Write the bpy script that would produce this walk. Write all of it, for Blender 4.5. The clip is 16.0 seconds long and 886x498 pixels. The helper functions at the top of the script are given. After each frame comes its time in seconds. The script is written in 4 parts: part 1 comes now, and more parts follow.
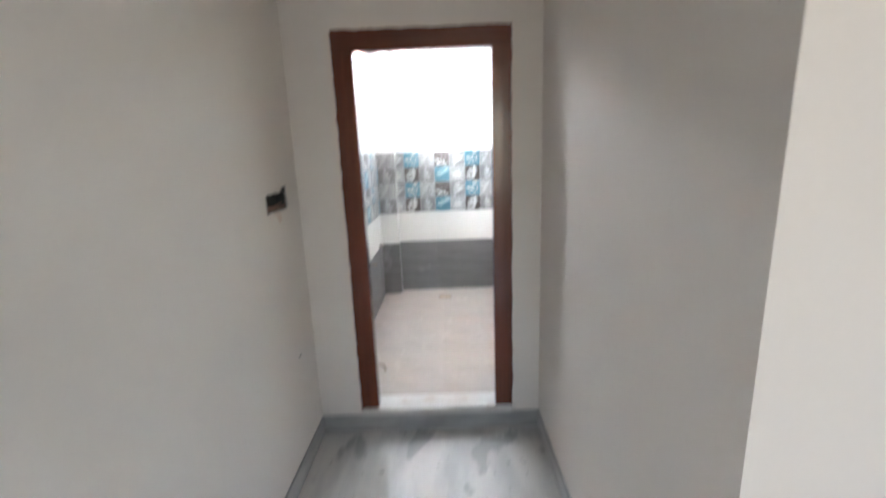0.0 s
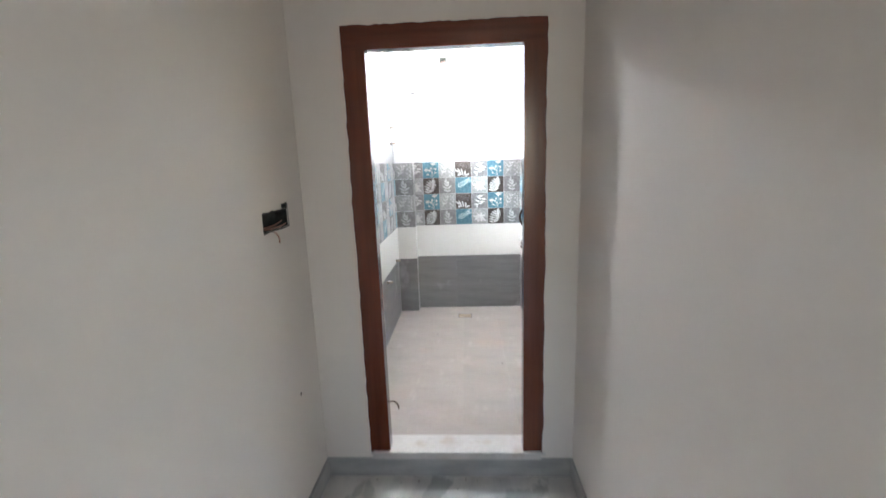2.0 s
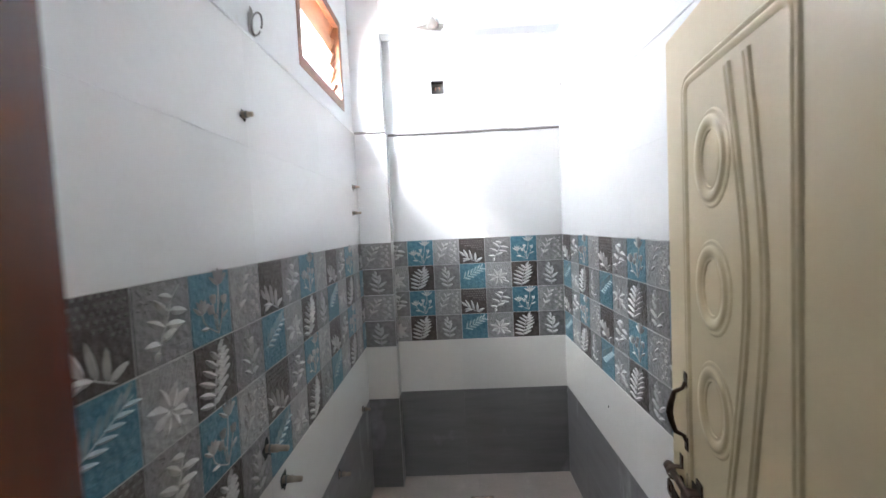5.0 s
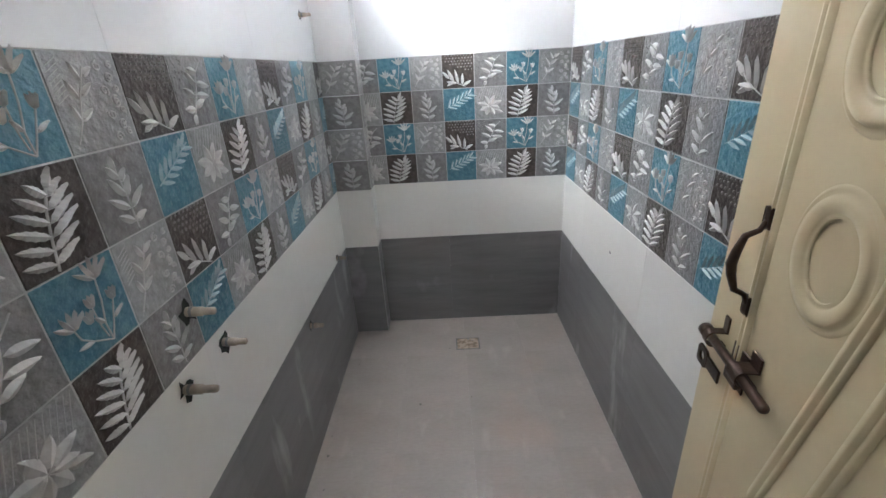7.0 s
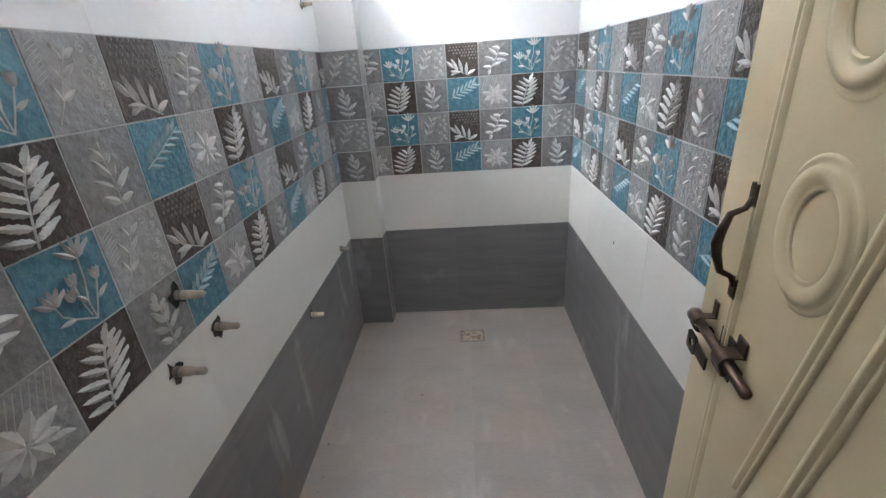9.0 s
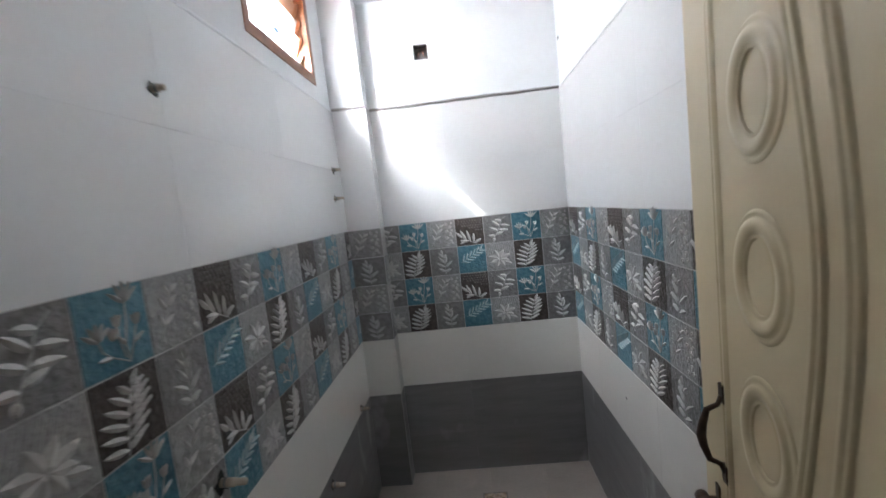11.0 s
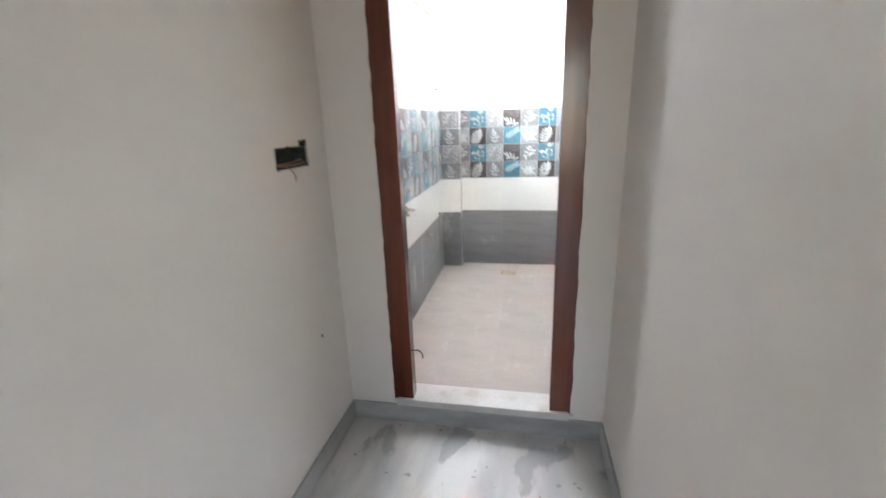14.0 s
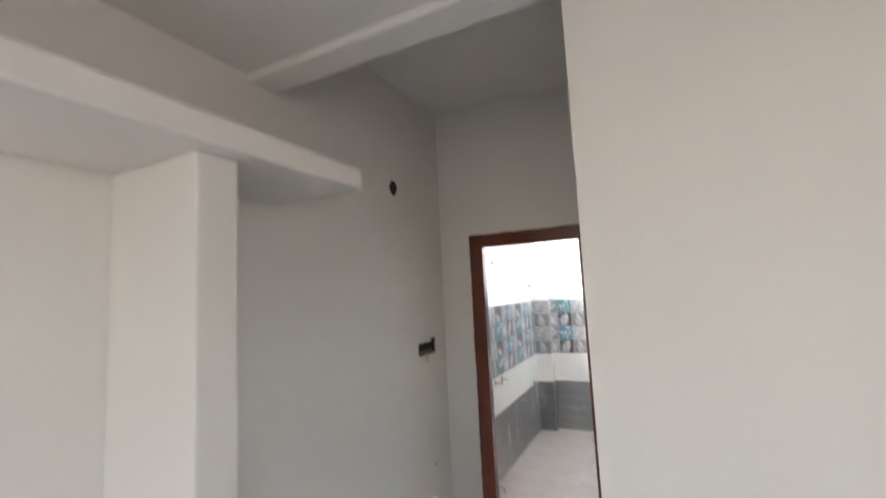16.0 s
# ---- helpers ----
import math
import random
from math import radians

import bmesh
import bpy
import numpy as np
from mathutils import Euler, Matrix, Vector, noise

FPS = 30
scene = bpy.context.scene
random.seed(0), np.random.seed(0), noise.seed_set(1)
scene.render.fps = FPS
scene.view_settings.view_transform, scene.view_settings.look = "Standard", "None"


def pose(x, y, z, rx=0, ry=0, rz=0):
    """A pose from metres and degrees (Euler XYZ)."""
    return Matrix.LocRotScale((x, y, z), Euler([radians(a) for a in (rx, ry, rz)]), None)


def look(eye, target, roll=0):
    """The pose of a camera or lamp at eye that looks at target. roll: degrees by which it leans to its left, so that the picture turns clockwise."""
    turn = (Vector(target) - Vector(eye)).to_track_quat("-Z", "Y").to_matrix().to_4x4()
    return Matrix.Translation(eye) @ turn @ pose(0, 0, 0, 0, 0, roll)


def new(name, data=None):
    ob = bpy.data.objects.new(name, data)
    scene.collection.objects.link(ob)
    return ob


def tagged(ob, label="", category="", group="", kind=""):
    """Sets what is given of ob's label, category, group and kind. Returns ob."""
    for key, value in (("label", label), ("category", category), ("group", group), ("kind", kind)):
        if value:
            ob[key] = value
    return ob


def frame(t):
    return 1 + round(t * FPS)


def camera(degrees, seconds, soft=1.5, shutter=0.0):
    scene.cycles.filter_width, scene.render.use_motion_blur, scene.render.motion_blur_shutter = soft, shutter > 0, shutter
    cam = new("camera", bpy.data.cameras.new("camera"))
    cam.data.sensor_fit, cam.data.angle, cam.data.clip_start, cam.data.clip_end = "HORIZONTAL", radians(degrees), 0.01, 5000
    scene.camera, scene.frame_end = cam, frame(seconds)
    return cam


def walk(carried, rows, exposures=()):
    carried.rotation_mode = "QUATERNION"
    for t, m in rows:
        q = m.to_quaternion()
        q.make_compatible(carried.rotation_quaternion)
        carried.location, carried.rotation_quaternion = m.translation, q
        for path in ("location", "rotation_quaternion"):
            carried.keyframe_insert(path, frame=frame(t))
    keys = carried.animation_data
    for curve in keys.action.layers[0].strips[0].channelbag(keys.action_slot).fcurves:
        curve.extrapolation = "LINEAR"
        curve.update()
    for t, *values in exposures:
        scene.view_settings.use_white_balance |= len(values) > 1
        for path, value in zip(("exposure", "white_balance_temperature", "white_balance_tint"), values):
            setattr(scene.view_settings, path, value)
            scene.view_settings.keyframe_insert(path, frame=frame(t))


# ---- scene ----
cam = camera(92.2, 16.0, soft=1.5, shutter=0.5)
PATH = [
    (0, (0.509, -2.043, 1.427), (0.483, -0.091, 0.99), -2.2),
    (0.5, (0.430, -2.117, 1.331), (0.291, -0.281, 0.549), -2.0),
    (1, (0.432, -2.119, 1.34), (0.33, -0.261, 0.606), -1.5),
    (1.5, (0.438, -2.028, 1.391), (0.352, -0.11, 0.828), -1.0),
    (2, (0.493, -1.78, 1.438), (0.38, 0.177, 1.044), -2.0),
    (2.5, (0.483, -1.534, 1.459), (0.321, 0.435, 1.146), -1.5),
    (3, (0.375, -1.177, 1.501), (0.325, 0.801, 1.209), -1.6),
    (3.5, (0.377, -0.913, 1.494), (0.328, 1.074, 1.266), -1.7),
    (4, (0.369, -0.619, 1.513), (0.287, 1.374, 1.36), -2.1),
    (4.2, (0.348, -0.528, 1.528), (0.294, 1.47, 1.439), -2.0),
    (6.3, (0.397, 0.095, 1.481), (0.324, 2.065, 1.144), -3.6),
    (6.5, (0.39, 0.104, 1.441), (0.322, 2.036, 0.931), -3.1),
    (7, (0.403, 0.124, 1.397), (0.358, 1.965, 0.616), -3.4),
    (7.5, (0.43, 0.132, 1.399), (0.397, 1.993, 0.666), -3.1),
    (8, (0.444, 0.138, 1.377), (0.392, 1.985, 0.613), -2.8),
    (8.2, (0.449, 0.135, 1.363), (0.372, 1.965, 0.56), -2.9),
    (10.5, (0.467, 0.111, 1.434), (0.317, 2.012, 0.832), -4.8),
    (11, (0.461, 0.005, 1.527), (0.337, 1.991, 1.33), -6.4),
    (11.5, (0.402, -0.233, 1.523), (0.202, 1.752, 1.376), -6.3),
    (12, (0.414, -0.444, 1.478), (0.219, 1.535, 1.266), -5.9),
    (12.5, (0.449, -0.71, 1.429), (0.237, 1.216, 0.934), -5.5),
    (13, (0.513, -0.972, 1.395), (0.322, 0.938, 0.832), -6.0),
    (13.5, (0.575, -1.375, 1.299), (0.368, 0.503, 0.645), -6.2),
    (14, (0.614, -1.67, 1.352), (0.232, 0.21, 0.786), -2.1),
    (14.5, (0.774, -1.945, 1.468), (0.171, -0.067, 1.14), -3.8),
    (15, (0.878, -2.185, 1.521), (0.211, -0.311, 1.316), -3.8),
    (15.5, (0.997, -2.461, 1.527), (0.264, -0.602, 1.441), -2.3),
    (16, (1.137, -2.669, 1.605), (0.253, -0.886, 1.804), -2.8),
]
EXPOSURES = ((0, 2.92), (1, 2.82), (2, 2.85), (3, 3.0), (3.5, 2.65), (4, 1.95), (6.3, 0.9), (6.5, 1.0), (7, 1.5), (8, 1.42), (10.4, 1.65), (11, 0.52), (11.5, 0.62), (12, 0.95), (12.5, 2.2), (13.5, 2.95), (14, 3.02), (15, 2.8), (16, 2.68))
walk(cam, [(t, look(eye, target, roll)) for t, eye, target, roll in PATH], EXPOSURES)


# ---------------------------------------------------------------- light
SUN_DIR = Vector((0.609, 0.444, -0.658)).normalized()
world = bpy.data.worlds.new("sky")
scene.world = world
world.use_nodes = True
wn = world.node_tree
sky = wn.nodes.new("ShaderNodeTexSky")
sky.sky_type = "NISHITA"
sky.sun_disc = False
sky.sun_elevation = math.asin(-SUN_DIR.z)
sky.sun_rotation = math.atan2(-SUN_DIR.x, -SUN_DIR.y)
wn.links.new(sky.outputs[0], wn.nodes["Background"].inputs[0])
wn.nodes["Background"].inputs[1].default_value = 0.12

sun = new("sun", bpy.data.lights.new("sun", "SUN"))
sun.data.energy, sun.data.angle, sun.data.color = 5.0, radians(0.55), (1.0, 0.95, 0.88)
sun.matrix_world = look((-6, -4, 8), Vector((-6, -4, 8)) + SUN_DIR)


def area_light(name, eye, target, w, h, watts, colour):
    d = bpy.data.lights.new(name, "AREA")
    d.shape, d.size, d.size_y, d.energy, d.color = "RECTANGLE", w, h, watts, colour
    ob = new(name, d)
    ob.matrix_world = look(eye, target)
    return ob


area_light("ventilator_daylight", (-0.268, 1.640, 2.372), (0.8, 1.56, 1.80), 0.42, 0.32, 57, (0.885, 0.925, 1.0))
area_light("ventilator_high_sky", (-0.335, 1.660, 2.49), (0.30, 1.62, 1.30), 0.46, 0.16, 112, (0.885, 0.925, 1.0))
# added fill lamps for the lobby, outside two unseen bedroom openings
area_light("bedroom_back_fill", (0.9, -6.85, 1.5), (0.8, -2.0, 1.4), 1.6, 1.7, 2.2, (1.0, 0.915, 0.90))
area_light("bedroom_side_fill", (3.95, -4.4, 1.5), (-0.2, -1.2, 1.3), 2.2, 1.7, 2.7, (1.0, 0.915, 0.90))


# ---------------------------------------------------------------- materials
def mat(name, colour, rough=0.6, second=None, amount=0.5, scale=3.0, fine=60.0, bump=0.1, metal=0.0, stretch=(1, 1, 1),
        lo=0.4, hi=0.65, rough_var=0.0, spec=0.5, random_tone=0.0, dist=0.002, grain=0.2):
    m = bpy.data.materials.new(name)
    m.use_nodes = True
    t = m.node_tree
    b = t.nodes["Principled BSDF"]
    b.inputs["Metallic"].default_value = metal
    b.inputs["Specular IOR Level"].default_value = spec
    co = t.nodes.new("ShaderNodeTexCoord")
    mp = t.nodes.new("ShaderNodeMapping")
    mp.inputs["Scale"].default_value = stretch
    t.links.new(co.outputs["Object"], mp.inputs[0])
    n1 = t.nodes.new("ShaderNodeTexNoise")
    n1.inputs["Scale"].default_value, n1.inputs["Detail"].default_value = scale, 6
    n2 = t.nodes.new("ShaderNodeTexNoise")
    n2.inputs["Scale"].default_value, n2.inputs["Detail"].default_value = fine, 4
    for n in (n1, n2):
        t.links.new(mp.outputs[0], n.inputs["Vector"])
    r = t.nodes.new("ShaderNodeMapRange")
    r.inputs[1].default_value, r.inputs[2].default_value = lo, hi
    r.inputs[4].default_value = amount
    t.links.new(n1.outputs[0], r.inputs[0])
    mix = t.nodes.new("ShaderNodeMix")
    mix.data_type = "RGBA"
    mix.inputs[6].default_value = (*colour, 1)
    mix.inputs[7].default_value = (*(second or [c * 0.85 for c in colour]), 1)
    t.links.new(r.outputs[0], mix.inputs[0])
    mix2 = t.nodes.new("ShaderNodeMix")
    mix2.data_type, mix2.blend_type = "RGBA", "MULTIPLY"
    mix2.inputs[0].default_value = grain
    t.links.new(mix.outputs[2], mix2.inputs[6])
    t.links.new(n2.outputs[0], mix2.inputs[7])
    last = mix2.outputs[2]
    if random_tone:
        info = t.nodes.new("ShaderNodeObjectInfo")
        rr = t.nodes.new("ShaderNodeMapRange")
        rr.inputs[3].default_value, rr.inputs[4].default_value = 1 - random_tone, 1 + random_tone
        t.links.new(info.outputs["Random"], rr.inputs[0])
        hsv = t.nodes.new("ShaderNodeHueSaturation")
        t.links.new(rr.outputs[0], hsv.inputs["Value"])
        t.links.new(last, hsv.inputs["Color"])
        last = hsv.outputs[0]
    t.links.new(last, b.inputs["Base Color"])
    r2 = t.nodes.new("ShaderNodeMapRange")
    r2.inputs[3].default_value, r2.inputs[4].default_value = max(0.02, rough - rough_var), min(1, rough + rough_var)
    t.links.new(n1.outputs[0], r2.inputs[0])
    t.links.new(r2.outputs[0], b.inputs["Roughness"])
    bp = t.nodes.new("ShaderNodeBump")
    bp.inputs["Strength"].default_value, bp.inputs["Distance"].default_value = bump, dist
    t.links.new(n2.outputs[0], bp.inputs["Height"])
    t.links.new(bp.outputs[0], b.inputs["Normal"])
    return m


PAINT = mat("wall_putty_paint", (0.82, 0.775, 0.73), 0.75, (0.785, 0.74, 0.695), 0.7, 0.9, 70, 0.012, grain=0.03)
CEIL = mat("ceiling_putty", (0.81, 0.78, 0.74), 0.8, (0.76, 0.73, 0.69), 0.7, 1.2, 14, 0.1, grain=0.04)
PLASTER = mat("bathroom_plaster", (0.82, 0.83, 0.84), 0.75, (0.73, 0.725, 0.71), 0.6, 5, 40, 0.3, lo=0.5, hi=0.75, grain=0.06)
MORTAR = mat("grey_mortar", (0.36, 0.34, 0.32), 0.9, (0.22, 0.20, 0.19), 0.8, 20, 160, 0.6)
GROUT = mat("white_grout", (0.74, 0.73, 0.71), 0.85, (0.6, 0.58, 0.56), 0.5, 10, 120, 0.3)
GROUT_GREY = mat("grey_grout", (0.58, 0.57, 0.56), 0.85, (0.30, 0.29, 0.28), 0.6, 12, 120, 0.3)
# near-black, with the shade inside holes and recesses put into the colour
DARKHOLE = mat("hole_shade", (0.05, 0.055, 0.05), 0.95, (0.02, 0.02, 0.02), 0.8, 30, 120, 0.5)
TILE_WHITE = mat("white_wall_tile", (0.80, 0.80, 0.80), 0.22, (0.76, 0.755, 0.75), 0.5, 2.5, 40, 0.03, rough_var=0.0, random_tone=0.012, grain=0.06)
TILE_BEIGE = mat("cream_wall_tile", (0.74, 0.72, 0.68), 0.28, (0.70, 0.68, 0.64), 0.5, 2.5, 40, 0.03, rough_var=0.0, random_tone=0.015, grain=0.06)
TILE_GREY = mat("grey_brushed_tile", (0.235, 0.23, 0.225), 0.34, (0.165, 0.16, 0.158), 0.85, 5, 30, 0.05, stretch=(0.35, 3.2, 1), lo=0.35, hi=0.7,
                random_tone=0.04)
TILE_FLOOR = mat("beige_floor_tile", (0.50, 0.445, 0.40), 0.42, (0.43, 0.38, 0.335), 0.8, 4, 70, 0.08, stretch=(0.6, 1.6, 1), random_tone=0.02)
D_GREY = mat("tile_pale_grey", (0.36, 0.355, 0.35), 0.33, (0.28, 0.275, 0.27), 0.85, 42, 75, 0.7, dist=0.006, lo=0.42, hi=0.6, random_tone=0.04)
D_MID = mat("tile_mid_grey", (0.20, 0.195, 0.19), 0.33, (0.27, 0.265, 0.26), 0.85, 42, 75, 0.7, dist=0.006, lo=0.42, hi=0.6, random_tone=0.04)
D_DARK = mat("tile_dark_brown", (0.055, 0.042, 0.036), 0.32, (0.10, 0.08, 0.07), 0.85, 42, 75, 0.7, dist=0.006, lo=0.42, hi=0.6, random_tone=0.08)
D_BLUE = mat("tile_teal_blue", (0.060, 0.190, 0.255), 0.32, (0.12, 0.27, 0.33), 0.85, 42, 75, 0.7, dist=0.006, lo=0.42, hi=0.6, random_tone=0.06)
D_DOT = mat("tile_dot_brown", (0.20, 0.18, 0.17), 0.33, (0.28, 0.26, 0.25), 0.8, 30, 120, 0.2)
D_LEAF = mat("tile_leaf_white", (0.58, 0.57, 0.55), 0.3, (0.42, 0.41, 0.40), 0.8, 30, 120, 0.2)
D_LEAF2 = mat("tile_leaf_silver", (0.50, 0.495, 0.485), 0.3, (0.40, 0.395, 0.39), 0.8, 30, 120, 0.2)
D_TEAL_LEAF = mat("tile_leaf_pale_teal", (0.33, 0.46, 0.50), 0.3, (0.45, 0.52, 0.54), 0.8, 30, 120, 0.2)
WOOD = mat("red_brown_varnished_wood", (0.150, 0.034, 0.014), 0.24, (0.095, 0.020, 0.009), 0.8, 4, 60, 0.05, stretch=(7, 7, 0.4), lo=0.3, hi=0.7, grain=0.1)
WOOD_FLAT = mat("red_brown_varnished_wood_head", (0.150, 0.034, 0.014), 0.24, (0.095, 0.020, 0.009), 0.8, 4, 60, 0.05, stretch=(0.4, 7, 7), lo=0.3, hi=0.7, grain=0.1)
for m in (WOOD, WOOD_FLAT):
    coat = m.node_tree.nodes["Principled BSDF"]
    coat.inputs["Coat Weight"].default_value, coat.inputs["Coat Roughness"].default_value = 0.5, 0.14
WINWOOD = mat("window_wood", (0.28, 0.11, 0.05), 0.45, (0.18, 0.07, 0.03), 0.8, 6, 60, 0.1, stretch=(4, 0.6, 4))
# lighter orange than the frame: sun on slats and clips put into the colour
SLATWOOD = mat("sunlit_orange_slat_wood", (0.50, 0.24, 0.12), 0.4, (0.38, 0.17, 0.08), 0.8, 6, 60, 0.1, stretch=(0.6, 4, 4))
CREAM = mat("cream_door_paint", (0.66, 0.545, 0.345), 0.36, (0.63, 0.515, 0.32), 0.6, 3, 50, 0.05, grain=0.06)
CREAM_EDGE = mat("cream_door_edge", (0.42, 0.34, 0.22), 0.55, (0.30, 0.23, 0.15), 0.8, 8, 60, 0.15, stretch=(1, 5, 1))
IRON = mat("brown_oxidised_iron", (0.075, 0.05, 0.04), 0.38, (0.13, 0.085, 0.065), 0.8, 30, 160, 0.25, metal=0.85)
BRASS = mat("dusty_brass", (0.50, 0.43, 0.35), 0.5, (0.32, 0.26, 0.21), 0.8, 40, 160, 0.2, metal=0.55)
STEELBOX = mat("galvanised_box", (0.30, 0.30, 0.29), 0.5, (0.12, 0.11, 0.10), 0.9, 30, 120, 0.2, metal=0.7)
WIRE = mat("pink_copper_wire", (0.62, 0.33, 0.24), 0.5, bump=0.02)
SILLMARBLE = mat("white_sill_marble", (0.74, 0.73, 0.70), 0.3, (0.62, 0.60, 0.56), 0.6, 6, 60, 0.1)
SKIRT = mat("grey_marble_skirting", (0.47, 0.47, 0.465), 0.32, (0.31, 0.315, 0.32), 0.8, 4, 70, 0.1, stretch=(1, 1, 3))
SCREED = mat("bedroom_floor_beyond", (0.5, 0.5, 0.49), 0.35, bump=0.05)


def layer(m, colour, scale, lo, hi, amount, stretch=(1, 1, 1), detail=4):
    """Stains or smears of another colour over a material."""
    t = m.node_tree
    b = t.nodes["Principled BSDF"]
    old = b.inputs["Base Color"].links[0].from_socket
    co = t.nodes.new("ShaderNodeNewGeometry")
    mp = t.nodes.new("ShaderNodeMapping")
    mp.inputs["Scale"].default_value = stretch
    t.links.new(co.outputs["Position"], mp.inputs[0])
    n = t.nodes.new("ShaderNodeTexNoise")
    n.inputs["Scale"].default_value, n.inputs["Detail"].default_value = scale, detail
    t.links.new(mp.outputs[0], n.inputs["Vector"])
    r = t.nodes.new("ShaderNodeMapRange")
    r.inputs[1].default_value, r.inputs[2].default_value, r.inputs[4].default_value = lo, hi, amount
    t.links.new(n.outputs[0], r.inputs[0])
    mix = t.nodes.new("ShaderNodeMix")
    mix.data_type = "RGBA"
    mix.inputs[7].default_value = (*colour, 1)
    t.links.new(r.outputs[0], mix.inputs[0])
    t.links.new(old, mix.inputs[6])
    t.links.new(mix.outputs[2], b.inputs["Base Color"])


MARBLE = mat("grey_white_marble", (0.72, 0.71, 0.69), 0.3, (0.50, 0.51, 0.51), 0.9, 2.6, 60, 0.06, stretch=(2.2, 0.7, 1), lo=0.45, hi=0.66, grain=0.1)
layer(MARBLE, (0.30, 0.315, 0.325), 3.4, 0.60, 0.635, 0.7, (1.3, 0.8, 1))
layer(MARBLE, (0.20, 0.20, 0.20), 26, 0.70, 0.73, 0.6)
layer(TILE_FLOOR, (0.60, 0.38, 0.26), 2.2, 0.56, 0.75, 0.3)
layer(TILE_FLOOR, (0.68, 0.63, 0.58), 7, 0.60, 0.75, 0.3, (1.6, 0.7, 1))
layer(TILE_GREY, (0.52, 0.52, 0.52), 3.5, 0.60, 0.74, 0.55, (1, 2.6, 0.7))
layer(PLASTER, (0.62, 0.59, 0.54), 9, 0.66, 0.72, 0.5)
layer(SILLMARBLE, (0.50, 0.42, 0.34), 9, 0.55, 0.7, 0.6)


def frosted():
    m = bpy.data.materials.new("frosted_louvre_glass")
    m.use_nodes = True
    t = m.node_tree
    out = t.nodes["Material Output"]
    tr = t.nodes.new("ShaderNodeBsdfTranslucent")
    tr.inputs[0].default_value = (0.9, 0.92, 0.92, 1)
    gl = t.nodes.new("ShaderNodeBsdfGlossy")
    gl.inputs["Roughness"].default_value = 0.15
    n = t.nodes.new("ShaderNodeTexNoise")
    n.inputs["Scale"].default_value = 30
    r = t.nodes.new("ShaderNodeMapRange")
    r.inputs[3].default_value, r.inputs[4].default_value = 0.05, 0.2
    t.links.new(n.outputs[0], r.inputs[0])
    mx = t.nodes.new("ShaderNodeMixShader")
    t.links.new(r.outputs[0], mx.inputs[0])
    t.links.new(tr.outputs[0], mx.inputs[1])
    t.links.new(gl.outputs[0], mx.inputs[2])
    t.links.new(mx.outputs[0], out.inputs[0])
    return m


FROST = frosted()


# ---------------------------------------------------------------- building helpers
def basis(u, n, origin):
    """Local x runs along u, y upwards, z out along n."""
    u, n = Vector(u), Vector(n)
    v = n.cross(u)
    m = Matrix((u, v, n)).transposed().to_4x4()
    m.translation = origin
    return m


def mesh_of(name, bm, *mats, smooth=False):
    bmesh.ops.recalc_face_normals(bm, faces=bm.faces)
    me = bpy.data.meshes.new(name)
    bm.to_mesh(me)
    bm.free()
    for m in mats:
        me.materials.append(m)
    if smooth:
        for p in me.polygons:
            p.use_smooth = True
    return me


def part(name, bm, material, parent, label="", smooth=False, m=None):
    mats = material if isinstance(material, (list, tuple)) else [material]
    ob = new(name, mesh_of(name, bm, *mats, smooth=smooth))
    ob.parent = parent
    if m is not None:
        ob.matrix_local = m
    if label:
        ob["label"] = label
    return ob


def empty(name, m):
    ob = new(name)
    ob.empty_display_size = 0.05
    ob.matrix_world = m
    return ob


def add_box(bm, x0, x1, y0, y1, z0, z1, bevel=0.0, seg=1, mi=0):
    r = bmesh.ops.create_cube(bm, size=1)
    bmesh.ops.transform(bm, matrix=Matrix.Translation(((x0 + x1) / 2, (y0 + y1) / 2, (z0 + z1) / 2)) @ Matrix.Diagonal((x1 - x0, y1 - y0, z1 - z0, 1)),
                        verts=r["verts"])
    faces = {f for v in r["verts"] for f in v.link_faces}
    for f in faces:
        f.material_index = mi
    if bevel:
        es = list({e for v in r["verts"] for e in v.link_edges})
        bmesh.ops.bevel(bm, geom=es, offset=bevel, segments=seg, affect="EDGES", profile=0.6)
    return bm


def box(*a, **k):
    return add_box(bmesh.new(), *a, **k)


def tube(bm, pts, radius, seg=8, mi=0, caps=True):
    """A round bar swept along points."""
    pts = [Vector(p) for p in pts]
    rings = []
    for i, p in enumerate(pts):
        d = (pts[min(i + 1, len(pts) - 1)] - pts[max(i - 1, 0)]).normalized()
        a = d.orthogonal().normalized() if i == 0 else (a - d * a.dot(d)).normalized()
        b = d.cross(a)
        rr = radius[i] if isinstance(radius, (list, tuple)) else radius
        rings.append([bm.verts.new(p + (a * math.cos(6.28318 * k / seg) + b * math.sin(6.28318 * k / seg)) * rr) for k in range(seg)])
    for r0, r1 in zip(rings, rings[1:]):
        for k in range(seg):
            f = bm.faces.new((r0[k], r0[(k + 1) % seg], r1[(k + 1) % seg], r1[k]))
            f.material_index = mi
    if caps:
        bm.faces.new(rings[0][::-1]).material_index = mi
        bm.faces.new(rings[-1]).material_index = mi
    return bm


